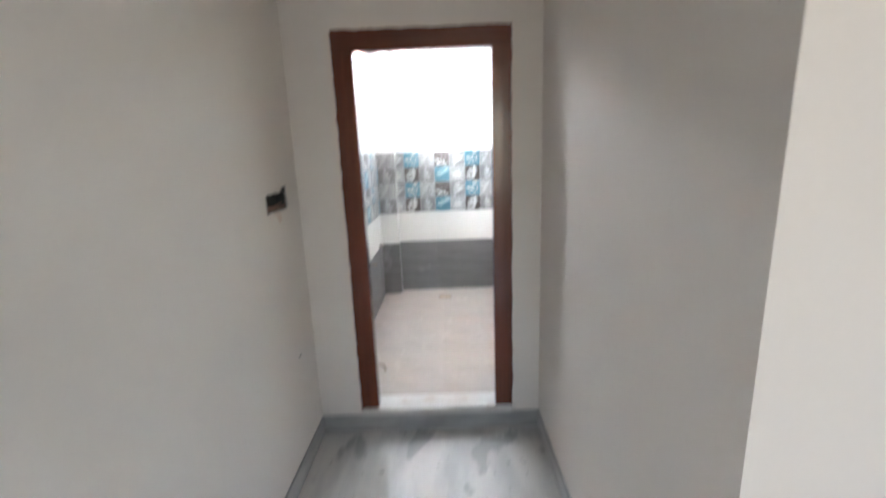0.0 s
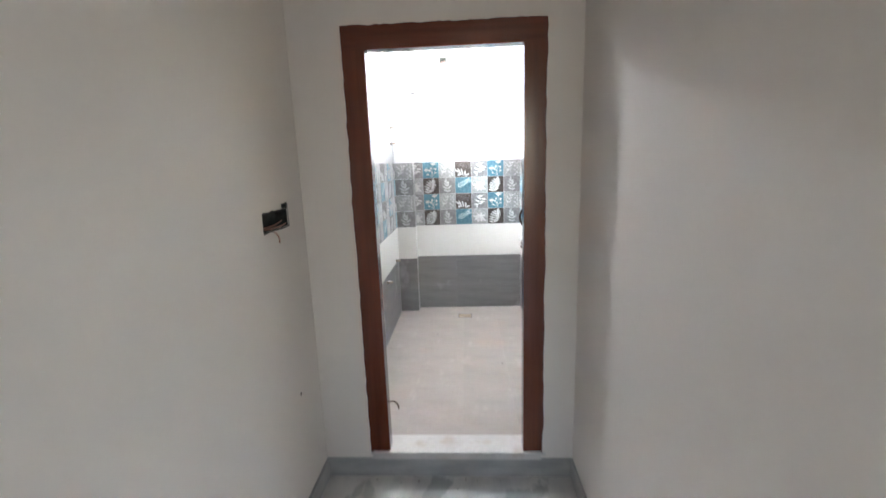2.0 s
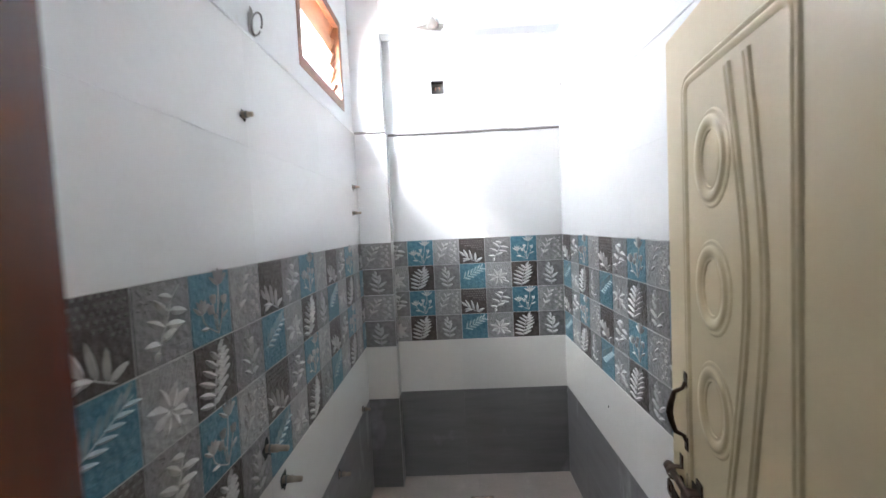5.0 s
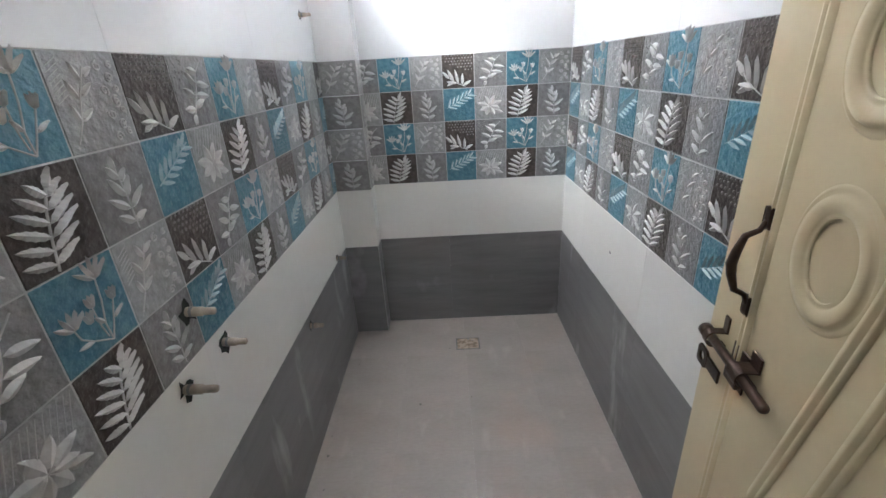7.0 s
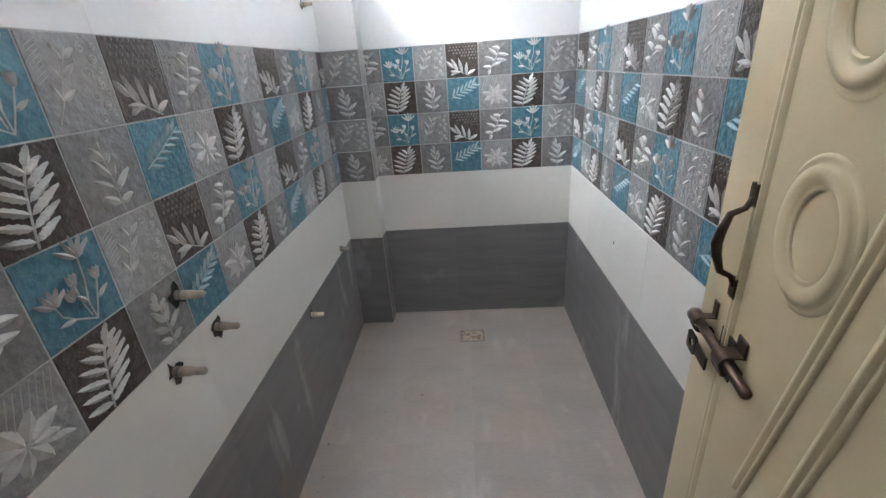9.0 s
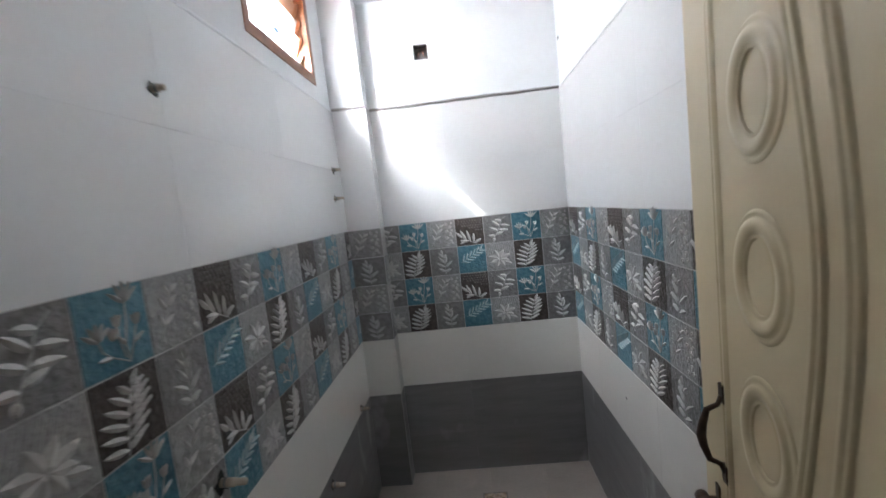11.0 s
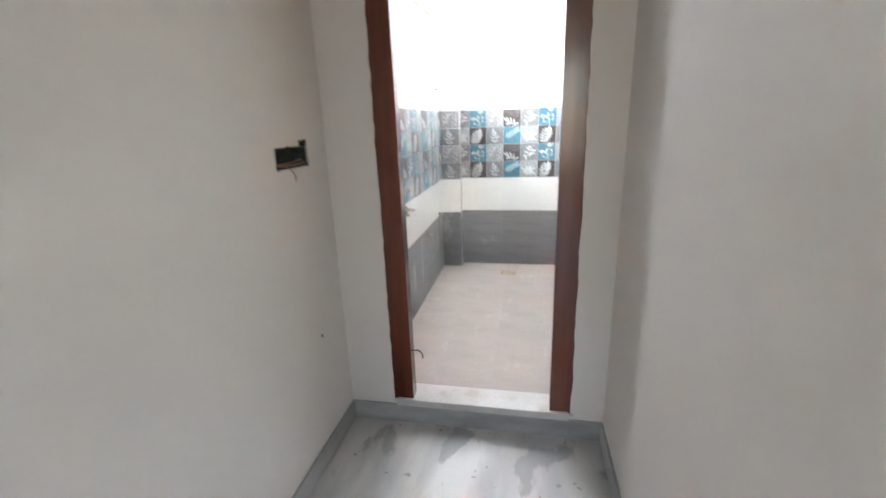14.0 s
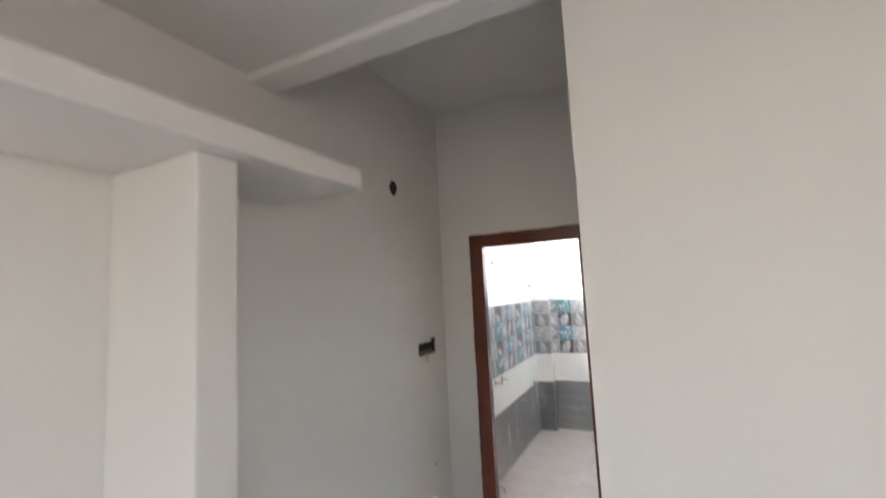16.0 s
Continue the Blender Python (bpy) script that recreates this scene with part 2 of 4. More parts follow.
def wall_grid(u0, u1, v0, v1, thick, holes=()):
    """A wall of a given thickness (local z from -thick to 0) with rectangular openings; a hole's depth may stop short."""
    us = sorted({u0, u1, *[h[0] for h in holes], *[h[1] for h in holes]})
    vs = sorted({v0, v1, *[h[2] for h in holes], *[h[3] for h in holes]})
    bm = bmesh.new()
    depth = {}
    for i in range(len(us) - 1):
        for j in range(len(vs) - 1):
            cu, cv = (us[i] + us[i + 1]) / 2, (vs[j] + vs[j + 1]) / 2
            d = 0.0
            for h in holes:
                if h[0] < cu < h[1] and h[2] < cv < h[3]:
                    d = min(h[4], thick)
            depth[i, j] = d
    def quad(*c):
        bm.faces.new([bm.verts.new(p) for p in c])
    for (i, j), d in depth.items():
        a, b, c, e = us[i], us[i + 1], vs[j], vs[j + 1]
        if d < thick:
            quad((a, c, -d), (b, c, -d), (b, e, -d), (a, e, -d))
            quad((a, c, -thick), (a, e, -thick), (b, e, -thick), (b, c, -thick))
        for (k, l), p, q in (((i - 1, j), (a, c), (a, e)), ((i + 1, j), (b, c), (b, e)), ((i, j - 1), (a, c), (b, c)), ((i, j + 1), (a, e), (b, e))):
            o = depth.get((k, l), thick)
            if o > d:
                quad((*p, -d), (*q, -d), (*q, -o), (*p, -o))
    bmesh.ops.remove_doubles(bm, verts=bm.verts, dist=1e-5)
    return bm


def wall(name, u, n, origin, u0, u1, v0, v1, thick, material, label, holes=()):
    ob = new(name, mesh_of(name, wall_grid(u0, u1, v0, v1, thick, holes), material))
    ob.matrix_world = basis(u, n, origin)
    return tagged(ob, label, "wall", kind="structure")


# ---------------------------------------------------------------- plan
LX, RX = -0.20, 0.960            # lobby walls
BLX, BRX, BY = -0.164, 1.004, 2.308  # bathroom tile faces
PX, PY = 0.0105, 2.208              # column beside the back wall
FZ, BZ = -0.02, 0.02             # floors of lobby and bathroom
WT = 0.115                       # door wall thickness
BACKING = 0.010                  # plaster behind the tiles
CORNER = -1.46                   # where the lobby opens into the bedroom
BED_CEIL, LOB_CEIL = 2.45, 2.87
Z_GREY, Z_WHITE, Z_DECO, Z_TOP = 0.547, 0.853, 1.453, 2.070

# lobby
floor = new("floor", mesh_of("floor", box(LX - 0.1, 3.6, -6.6, -0.0, FZ - 0.08, FZ), MARBLE))
tagged(floor, "grey white marble floor with dark damp stains", "floor", kind="structure")
SW = (-0.373, -0.163)
lobby_left = wall("wall_lobby_left", (0, 1, 0), (1, 0, 0), (LX, 0, 0), -6.6, 0.0, FZ, 2.95, 0.2, PAINT, "off-white putty painted lobby wall",
                  ((SW[0], SW[1], 1.221, 1.288, 0.05), (-0.213, SW[1], 1.288, 1.308, 0.05)))
door_wall = wall("wall_door", (1, 0, 0), (0, -1, 0), (0, 0, 0), LX - 0.2, RX + 0.25, FZ, 2.95, WT, PAINT, "off-white painted wall around the bathroom doorway",
                 ((0.018, 0.818, FZ, 1.972, 9),))
lobby_right = wall("wall_lobby_right", (0, -1, 0), (-1, 0, 0), (RX, 0, 0), 0.0, -CORNER, FZ, 2.95, 0.115, PAINT, "off-white painted lobby side wall")
wall("wall_bedroom_front", (1, 0, 0), (0, -1, 0), (0, CORNER, 0), RX + 0.115, 3.6, FZ, 2.95, 0.115, PAINT, "off-white painted bedroom wall beside the lobby")
wall("wall_corner_end", (1, 0, 0), (0, -1, 0), (0, CORNER - 0.002, 0), RX, RX + 0.116, FZ, 2.95, 0.113, PAINT, "off-white painted wall corner")
# unseen closing walls, with openings added to let the fill lamps in
wall("unseen_wall_right", (0, -1, 0), (-1, 0, 0), (3.6, 0, 0), 1.3, 6.7, FZ, 2.95, 0.115, PAINT, "unseen off-white bedroom wall with an added opening for fill light", ((3.3, 5.5, 0.65, 2.3, 9),))
wall("unseen_wall_back", (-1, 0, 0), (0, 1, 0), (0, -6.5, 0), -3.6, 0.2, FZ, 2.95, 0.2, PAINT, "unseen off-white bedroom wall with an added opening for fill light",
     ((-1.7, -0.1, 0.65, 2.3, 9),))
bedroom_ceiling = new("ceiling_bedroom", mesh_of("ceiling_bedroom", box(LX - 0.1, 3.7, -6.6, CORNER - 0.13, BED_CEIL + 0.02, BED_CEIL + 0.14), CEIL))
tagged(bedroom_ceiling, "greyish white plastered bedroom ceiling", "ceiling", kind="structure")
bm = box(LX - 0.1, 3.7, CORNER - 0.13, CORNER, BED_CEIL - 0.005, 2.95, bevel=0.008, seg=2)
ceiling_beam = new("ceiling_beam", mesh_of("ceiling_beam", bm, CEIL))
tagged(ceiling_beam, "plastered ceiling beam at the lobby mouth", "beam", kind="structure")
lobby_ceiling = new("ceiling_lobby", mesh_of("ceiling_lobby", box(LX - 0.1, RX + 0.1, CORNER, 0.0, LOB_CEIL, 2.99), CEIL))
tagged(lobby_ceiling, "plastered lobby ceiling", "ceiling", kind="structure")

# loft slab and the wardrobe pier under it
bm = box(LX, 0.24, -6.5, -1.47, 1.975, 2.05, bevel=0.012, seg=3)
loft = new("loft_slab", mesh_of("loft_slab", bm, PAINT))
tagged(loft, "off-white plastered concrete loft slab along the wall", "loft", kind="structure")
bm = box(LX, 0.175, -2.035, -1.920, FZ, 1.975, bevel=0.008, seg=2)
pier = new("wall_wardrobe_partition", mesh_of("wall_wardrobe_partition", bm, PAINT))
tagged(pier, "off-white painted wardrobe partition below the loft slab", "wall", kind="structure")

# skirting
def skirting(name, bm):
    return tagged(new(name, mesh_of(name, bm, SKIRT)), "grey marble skirting at the foot of the wall", "skirting", kind="structure")


ST = 0.074
skirting("baseboard_door", box(LX, RX, -0.012, 0.0, FZ, ST, bevel=0.003, seg=2))
skirting("baseboard_left", box(LX, LX + 0.011, -1.85, -0.012, FZ, ST, bevel=0.003, seg=2))
skirting("baseboard_right", box(RX - 0.011, RX, CORNER - 0.012, -0.012, FZ, ST, bevel=0.003, seg=2))
skirting("baseboard_front", box(RX, 3.6, CORNER - 0.014, CORNER - 0.002, FZ, ST, bevel=0.003, seg=2))
sill = new("door_sill", mesh_of("door_sill", box(0.026, 0.814, -0.018, WT + 0.004, ST + 0.001, 0.111, bevel=0.004, seg=2), SILLMARBLE))
tagged(sill, "worn white marble door sill", "sill", kind="structure")
sill_base = new("sill_base", mesh_of("sill_base", box(0.020, 0.816, 0.001, WT - 0.002, FZ, ST), MORTAR))
tagged(sill_base, "mortar bed under the marble sill", "sill", kind="structure")


# ---------------------------------------------------------------- door frame
def wavy_bar(x0, x1, z0, z1, y0, y1, side, seed, horizontal=False):
    """A frame member whose outer edge is ragged where plaster and paint meet it."""
    bm = bmesh.new()
    n = 60
    rows = []
    for i in range(n + 1):
        t = i / n
        w = 0.0042 * noise.noise((t * 9, seed, 0)) + 0.0055 * noise.noise((t * 37, seed, 4))
        if horizontal:
            x = x0 + (x1 - x0) * t
            a, b = (x, z0), (x, z1 + w)
        else:
            z = z0 + (z1 - z0) * t
            a, b = ((x0, z), (x1 + w, z)) if side > 0 else ((x0 + w, z), (x1, z))
        rows.append([bm.verts.new((p[0], y, p[1])) for y in (y0, y1) for p in (a, b)])
    for r, s in zip(rows, rows[1:]):
        for i, j in ((0, 1), (1, 3), (3, 2), (2, 0)):
            bm.faces.new((r[i], r[j], s[j], s[i]))
    for r in (rows[0], rows[-1]):
        bm.faces.new((r[0], r[1], r[3], r[2]))
    return bm


frame_ob = empty("door_frame", pose(0.42, 0, 0.105))
off = pose(-0.42, 0, -0.105)
part("jamb", wavy_bar(0.016, 0.108, 0.100, 1.972, -0.004, 0.052, -1, 3.1), WOOD, frame_ob, m=off)
part("jamb", wavy_bar(0.731, 0.820, 0.100, 1.972, -0.004, 0.052, 1, 7.7), WOOD, frame_ob, m=off)
part("head", wavy_bar(0.016, 0.820, 1.884, 1.974, -0.0045, 0.052, 1, 5.2, True), WOOD_FLAT, frame_ob, m=off)
part("rebate", box(0.016, 0.066, 0.052, 0.112, 0.100, 1.972, bevel=0.002), WOOD, frame_ob, m=off)
part("rebate", box(0.793, 0.820, 0.052, 0.112, 0.100, 1.972, bevel=0.002), WOOD, frame_ob, m=off)
part("rebate", box(0.066, 0.793, 0.052, 0.112, 1.925, 1.972, bevel=0.002), WOOD_FLAT, frame_ob, m=off)
tagged(frame_ob, "dark red-brown varnished wooden door frame", "door frame", kind="structure")
for k, x in enumerate((0.062, 0.775)):
    bm = bmesh.new()
    for i in range(9):
        add_box(bm, x - 0.05 + i * 0.012, x - 0.036 + i * 0.012, -0.008, 0.0, 0.092, 0.104 + 0.010 * noise.noise((i * 1.7, k, 2)), bevel=0.002)
    tagged(new("plaster_dab", mesh_of("plaster_dab", bm, GROUT)), "rough white plaster at the foot of the door jamb", "plaster", kind="structure")


# ---------------------------------------------------------------- cream panel door, standing open
FREE, HINGE = Vector((0.850, 0.765, 0)), Vector((0.748, 0.114, 0))
du = (HINGE - FREE).normalized()
DW, DZ0, DZ1 = (HINGE - FREE).length, 0.075, 1.905
door = empty("door_1", basis(du, du.cross(Vector((0, 0, 1))), (FREE.x, FREE.y, DZ0)))
DH = DZ1 - DZ0
bm = box(0, DW, 0, DH, -0.03, 0, bevel=0.002)
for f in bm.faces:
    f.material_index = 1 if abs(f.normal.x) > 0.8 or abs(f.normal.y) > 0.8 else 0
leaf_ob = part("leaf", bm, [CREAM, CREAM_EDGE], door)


def sweep(pts, closed, profile):
    """A moulding: a height profile across a flat line."""
    bm = bmesh.new()
    n = len(pts)
    rows = []
    for i, p in enumerate(pts):
        p = Vector(p)
        a = Vector(pts[(i - 1) % n] if closed or i else pts[0])
        b = Vector(pts[(i + 1) % n] if closed or i < n - 1 else pts[-1])
        d = (b - a).normalized()
        s = Vector((-d.y, d.x))
        rows.append([bm.verts.new((p.x + s.x * o, p.y + s.y * o, h)) for o, h in profile])
    for i in range(n if closed else n - 1):
        r, q = rows[i], rows[(i + 1) % n]
        for j in range(len(profile) - 1):
            bm.faces.new((r[j], r[j + 1], q[j + 1], q[j]))
    return bm


BEAD = ((-0.012, 0.0003), (-0.009, 0.0035), (-0.005, 0.0045), (-0.002, 0.0010), (0.0, 0.0010), (0.003, 0.0048), (0.007, 0.0045), (0.014, 0.0003))
RING = ((-0.020, 0.0003), (-0.018, 0.004), (-0.0155, 0.0005), (-0.012, 0.0035), (-0.003, 0.0065), (0.006, 0.0062), (0.009, 0.0008), (0.012, 0.004), (0.018, 0.0003))


def round_rect(x0, x1, y0, y1, r, n=8):
    pts = []
    for cx, cy, a in ((x1 - r, y0 + r, -90), (x1 - r, y1 - r, 0), (x0 + r, y1 - r, 90), (x0 + r, y0 + r, 180)):
        pts += [(cx + r * math.cos(radians(a + 90 * i / n)), cy + r * math.sin(radians(a + 90 * i / n))) for i in range(n + 1)]
    return pts


part("moulding", sweep(round_rect(0.104, 0.452, 0.10, 1.715, 0.03), True, BEAD), CREAM, leaf_ob, smooth=True)
for c, k in ((0.334, 0.225), (0.382, 0.18)):
    for zm, za, zb in ((1.42, 0.80, 1.76), (0.45, 0.20, 0.70)):
        pts = [(c - k * (math.hypot(za + (zb - za) * i / 40 - zm, 0.12) - 0.12), za + (zb - za) * i / 40 - DZ0) for i in range(41)]
        part("moulding", sweep(pts, False, BEAD), CREAM, leaf_ob, smooth=True)
for z in (1.622, 1.396, 1.178, 0.66, 0.45, 0.26):
    pts = [(0.220 + 0.053 * math.cos(a), z - DZ0 + 0.068 * math.sin(a)) for a in [6.28318 * i / 40 for i in range(40)]]
    part("oval_moulding", sweep(pts, True, [(-o, h) for o, h in RING][::-1]), CREAM, leaf_ob, smooth=True)
# pull handle
hz0, hz1, hu = 1.050 - DZ0, 1.186 - DZ0, 0.094
bm = bmesh.new()
pts = [(hu, hz0 + 0.004, 0.004), (hu, hz0 + 0.018, 0.010), (hu, hz0 + 0.026, 0.025), (hu, hz0 + 0.05, 0.033), (hu, (hz0 + hz1) / 2, 0.036),
       (hu, hz1 - 0.05, 0.033), (hu, hz1 - 0.026, 0.026), (hu, hz1 - 0.018, 0.010), (hu, hz1 - 0.004, 0.004)]
tube(bm, pts, [0.004, 0.004, 0.005, 0.0065, 0.0075, 0.0065, 0.005, 0.004, 0.004], 10)
handle = part("handle", bm, IRON, leaf_ob, "brown iron pull handle", smooth=True)
for z in (hz0, hz1):
    add = box(hu - 0.010, hu + 0.010, z - 0.016, z + 0.016, 0.0, 0.005, bevel=0.0045, seg=2)
    part("handle_plate", add, IRON, leaf_ob)
# sliding bolt with its hasp
bz = 0.966 - DZ0
bm = bmesh.new()
tube(bm, [(0.018, bz, 0.020), (0.020, bz, 0.020), (0.208, bz, 0.020), (0.211, bz, 0.020)], [0.005, 0.0075, 0.0075, 0.005], 12)
part("bolt", bm, IRON, leaf_ob, "brown iron sliding bolt rod", smooth=True)
bm = bmesh.new()
tube(bm, [(0.016, bz, 0.020), (0.019, bz, 0.020), (0.033, bz, 0.020), (0.036, bz, 0.020)], [0.009, 0.0115, 0.0115, 0.0095], 14)
part("bolt_head", bm, IRON, leaf_ob, smooth=True)


def bolt_bracket(u, half, up, down):
    """A strap folded over the rod, with a foot above and below."""
    bm = bmesh.new()
    add_box(bm, u - half, u + half, bz - down, bz - 0.010, 0.0, 0.0035, bevel=0.001)
    add_box(bm, u - half, u + half, bz + 0.010, bz + up, 0.0, 0.0035, bevel=0.001)
    arch = [(0.0115, 0.001)] + [(0.0118 * math.cos(math.pi * i / 10), 0.019 + 0.0118 * math.sin(math.pi * i / 10)) for i in range(11)] + [(-0.0115, 0.001)]
    rows = [[bm.verts.new((u + e, bz + c * k, h + (0.0 if k == 1 else 0.0018))) for k in (1, 1.18) for e in (-half, half)] for c, h in arch]
    for p, q in zip(rows, rows[1:]):
        for i, j in ((0, 1), (2, 3), (0, 2), (1, 3)):
            bm.faces.new((p[i], p[j], q[j], q[i]))
    part("bolt_bracket", bm, IRON, leaf_ob, "folded brown iron strap")


bolt_bracket(0.046, 0.0075, 0.040, 0.022)
bolt_bracket(0.140, 0.0135, 0.036, 0.030)
bm = bmesh.new()
add_box(bm, 0.078, 0.126, bz - 0.050, bz + 0.018, 0.0, 0.003, bevel=0.001)
add_box(bm, 0.084, 0.122, bz - 0.044, bz - 0.012, 0.003, 0.012, bevel=0.003, seg=2)
part("bolt_plate", bm, IRON, leaf_ob)
bm = bmesh.new()
ring = [(0.030 + 0.0085 * math.cos(6.28318 * i / 20), bz - 0.048 + 0.0085 * math.sin(6.28318 * i / 20)) for i in range(20)]
rim = []
for i in range(20):
    a = 6.28318 * i / 20
    k = 0.017 / max(abs(math.cos(a)), abs(math.sin(a)))
    rim.append((0.030 + k * math.cos(a), bz - 0.048 + k * math.sin(a)))
loops = [[bm.verts.new((*p, h)) for p in pts] for pts, h in ((ring, 0.018), (rim, 0.018), (rim, 0.022), (ring, 0.022))]
for p, q in zip(loops, loops[1:] + loops[:1]):
    for i in range(20):
        bm.faces.new((p[i], p[(i + 1) % 20], q[(i + 1) % 20], q[i]))
add_box(bm, 0.046, 0.090, bz - 0.060, bz - 0.036, 0.017, 0.021, bevel=0.0015)
eye = part("hasp_eye", bm, IRON, leaf_ob, "iron hasp plate with a round hole")
lean = Matrix.Translation((0.078, bz - 0.058, 0.013)) @ Euler((0, 0, radians(-14))).to_matrix().to_4x4()
bm = bmesh.new()
add_box(bm, -0.014, -0.0045, -0.075, 0.006, 0.0, 0.004, bevel=0.0012)
add_box(bm, 0.0045, 0.014, -0.075, 0.006, 0.0, 0.004, bevel=0.0012)
add_box(bm, -0.0045, 0.0045, -0.020, 0.006, 0.0, 0.004)
add_box(bm, -0.0045, 0.0045, -0.075, -0.058, 0.0, 0.004)
part("hasp", bm, IRON, leaf_ob, "slotted brown iron hasp hanging from the bolt", m=lean)
for ob in leaf_ob.children:
    if ob.name.startswith(("bolt", "hasp")):
        ob.matrix_local = Matrix.Translation((0.010, 0, 0)) @ ob.matrix_local
for z in (1.70, 0.98, 0.32):
    bm = bmesh.new()
    add_box(bm, DW + 0.001, DW + 0.010, z - DZ0 - 0.05, z - DZ0 + 0.05, -0.026, -0.004, bevel=0.001)
    tube(bm, [(DW + 0.008, z - DZ0 - 0.05, 0.003), (DW + 0.008, z - DZ0 + 0.05, 0.003)], 0.006, 10)
    part("hinge", bm, IRON, door, "dark iron butt hinge")
tagged(door, "cream painted panel door with oval mouldings standing open", "door", kind="structure")


# ---------------------------------------------------------------- bathroom shell
bath_floor = new("floor_bathroom", mesh_of("floor_bathroom", box(BLX - 0.1, BRX + 0.1, WT, BY + 0.1, BZ - 0.1, BZ - 0.004), GROUT))
tagged(bath_floor, "beige matt bathroom floor tiles with a drain", "floor", kind="structure")
WIN = (1.390, 2.040, 2.150, 2.600)
B = BACKING
# pipe and socket holes: along the wall, height, half size
PIPES = ((0.898, 0.954), (0.987, 0.815), (0.820, 0.815), (1.531, 0.505), (2.018, 0.572), (2.085, 1.762), (2.055, 1.622), (0.893, 1.838))
bath_left = wall("wall_bath_left", (0, 1, 0), (1, 0, 0), (BLX - B, 0, 0), WT, BY + 0.2, BZ - 0.1, 2.95, 0.14, PLASTER,
                 "bathroom wall with leaf pattern tiles and white plaster above", ((*WIN, 9),))
bath_back = wall("wall_bath_back", (1, 0, 0), (0, -1, 0), (0, BY + B, 0), BLX - B, BRX + B, BZ - 0.1, 2.95, 0.15, PLASTER,
                 "bathroom end wall with leaf pattern tiles and white plaster above", ((0.276, 0.350, 2.300, 2.376, 0.045),))
bath_right = wall("wall_bath_right", (0, -1, 0), (-1, 0, 0), (BRX + B, 0, 0), -BY - 0.2, -WT, BZ - 0.1, 2.95, 0.14, PLASTER,
                  "bathroom wall with leaf pattern tiles and white plaster above")
bath_ceiling = new("ceiling_bathroom", mesh_of("ceiling_bathroom", box(BLX - 0.1, BRX + 0.1, WT, BY + 0.1, 2.90, 3.02), PLASTER))
tagged(bath_ceiling, "white plastered bathroom ceiling", "ceiling", kind="structure")
bm = bmesh.new()
add_box(bm, BLX - B, PX - B, PY + B, BY + B, BZ - 0.05, 2.90, bevel=0.004, seg=2)
column = new("wall_column", mesh_of("wall_column", bm, PLASTER))
tagged(column, "tiled and plastered concrete column in the bathroom corner", "column", kind="structure")
bm = box(PX - B, BRX + B, PY + B + 0.002, BY + B, 2.615, 2.90, bevel=0.006, seg=2)
tagged(new("bathroom_beam", mesh_of("bathroom_beam", bm, PLASTER)), "white plastered concrete beam over the end wall", "beam", kind="structure")
wall("wall_bath_front_lining", (-1, 0, 0), (0, 1, 0), (0, WT + 0.008, 0), -BRX - B, -0.835, BZ - 0.05, 2.9, 0.006, PLASTER, "white plaster beside the door inside the bathroom")
wall("wall_bath_front_lining", (-1, 0, 0), (0, 1, 0), (0, WT + 0.008, 0), -0.010, -BLX + B, BZ - 0.05, 2.9, 0.006, PLASTER, "white plaster beside the door inside the bathroom")
wall("wall_bath_front_lining", (-1, 0, 0), (0, 1, 0), (0, WT + 0.008, 0), -0.835, -0.010, 1.985, 2.9, 0.006, PLASTER, "white plaster over the door inside the bathroom")


# ---------------------------------------------------------------- louvred ventilator window
win = empty("window_1", basis((0, 1, 0), (1, 0, 0), (BLX - B, 0, 0)))
y0, y1, z0, z1 = WIN
for n, a in (("sill", (y0, y1, z0, z0 + 0.045)), ("head", (y0, y1, z1 - 0.04, z1)), ("stile", (y0, y0 + 0.04, z0 + 0.045, z1 - 0.04)), ("stile", (y1 - 0.04, y1, z0 + 0.045, z1 - 0.04))):
    part(n, box(*a, -0.085, 0.004, bevel=0.003, seg=2), WINWOOD, win)
step = (z1 - z0 - 0.085) / 5
for i in range(5):
    zc = z0 + 0.045 + step * (i + 0.5)
    tilt = Matrix.Translation((0, zc, -0.045)) @ Euler((radians(24), 0, 0)).to_matrix().to_4x4()
    # two lowest panes cut short, an added gap for the sun streak
    cut = y1 - 0.30
    if i >= 3:
        part("louvre_slat", box(y0 + 0.04, y1 - 0.04, -0.045, 0.045, -0.004, 0.004, bevel=0.001), SLATWOOD, win, "orange-brown wooden louvre slat, sunlight put into its colour", m=tilt)
    elif i == 2:
        part("louvre_pane", box(y0 + 0.04, y1 - 0.04, -0.045, 0.045, -0.0025, 0.0025, bevel=0.001), FROST, win, "frosted glass louvre pane", m=tilt)
    else:
        part("louvre_pane", box(y0 + 0.04, cut, -0.045, 0.045, -0.0025, 0.0025, bevel=0.001), FROST, win, "frosted glass louvre pane", m=tilt)
    if i == 1:
        part("louvre_pane", box(cut + 0.002, y1 - 0.04, 0.012, 0.045, -0.0025, 0.0025, bevel=0.001), FROST, win, "frosted glass louvre pane cut short for the sun streak", m=tilt)
    if i == 0:
        part("louvre_pane", box(cut + 0.002, y1 - 0.04, -0.045, 0.020, -0.0025, 0.0025, bevel=0.001), FROST, win, "frosted glass louvre pane cut short for the sun streak", m=tilt)
    for y, w in ((y0 + 0.040, 0.012), (y1 - 0.066, 0.026)):
        part("louvre_clip", box(y, y + w, -0.052, 0.052, -0.007, 0.007, bevel=0.001), SLATWOOD, win, m=tilt)
tagged(win, "wooden framed ventilator window with frosted glass louvres", "window", kind="structure")


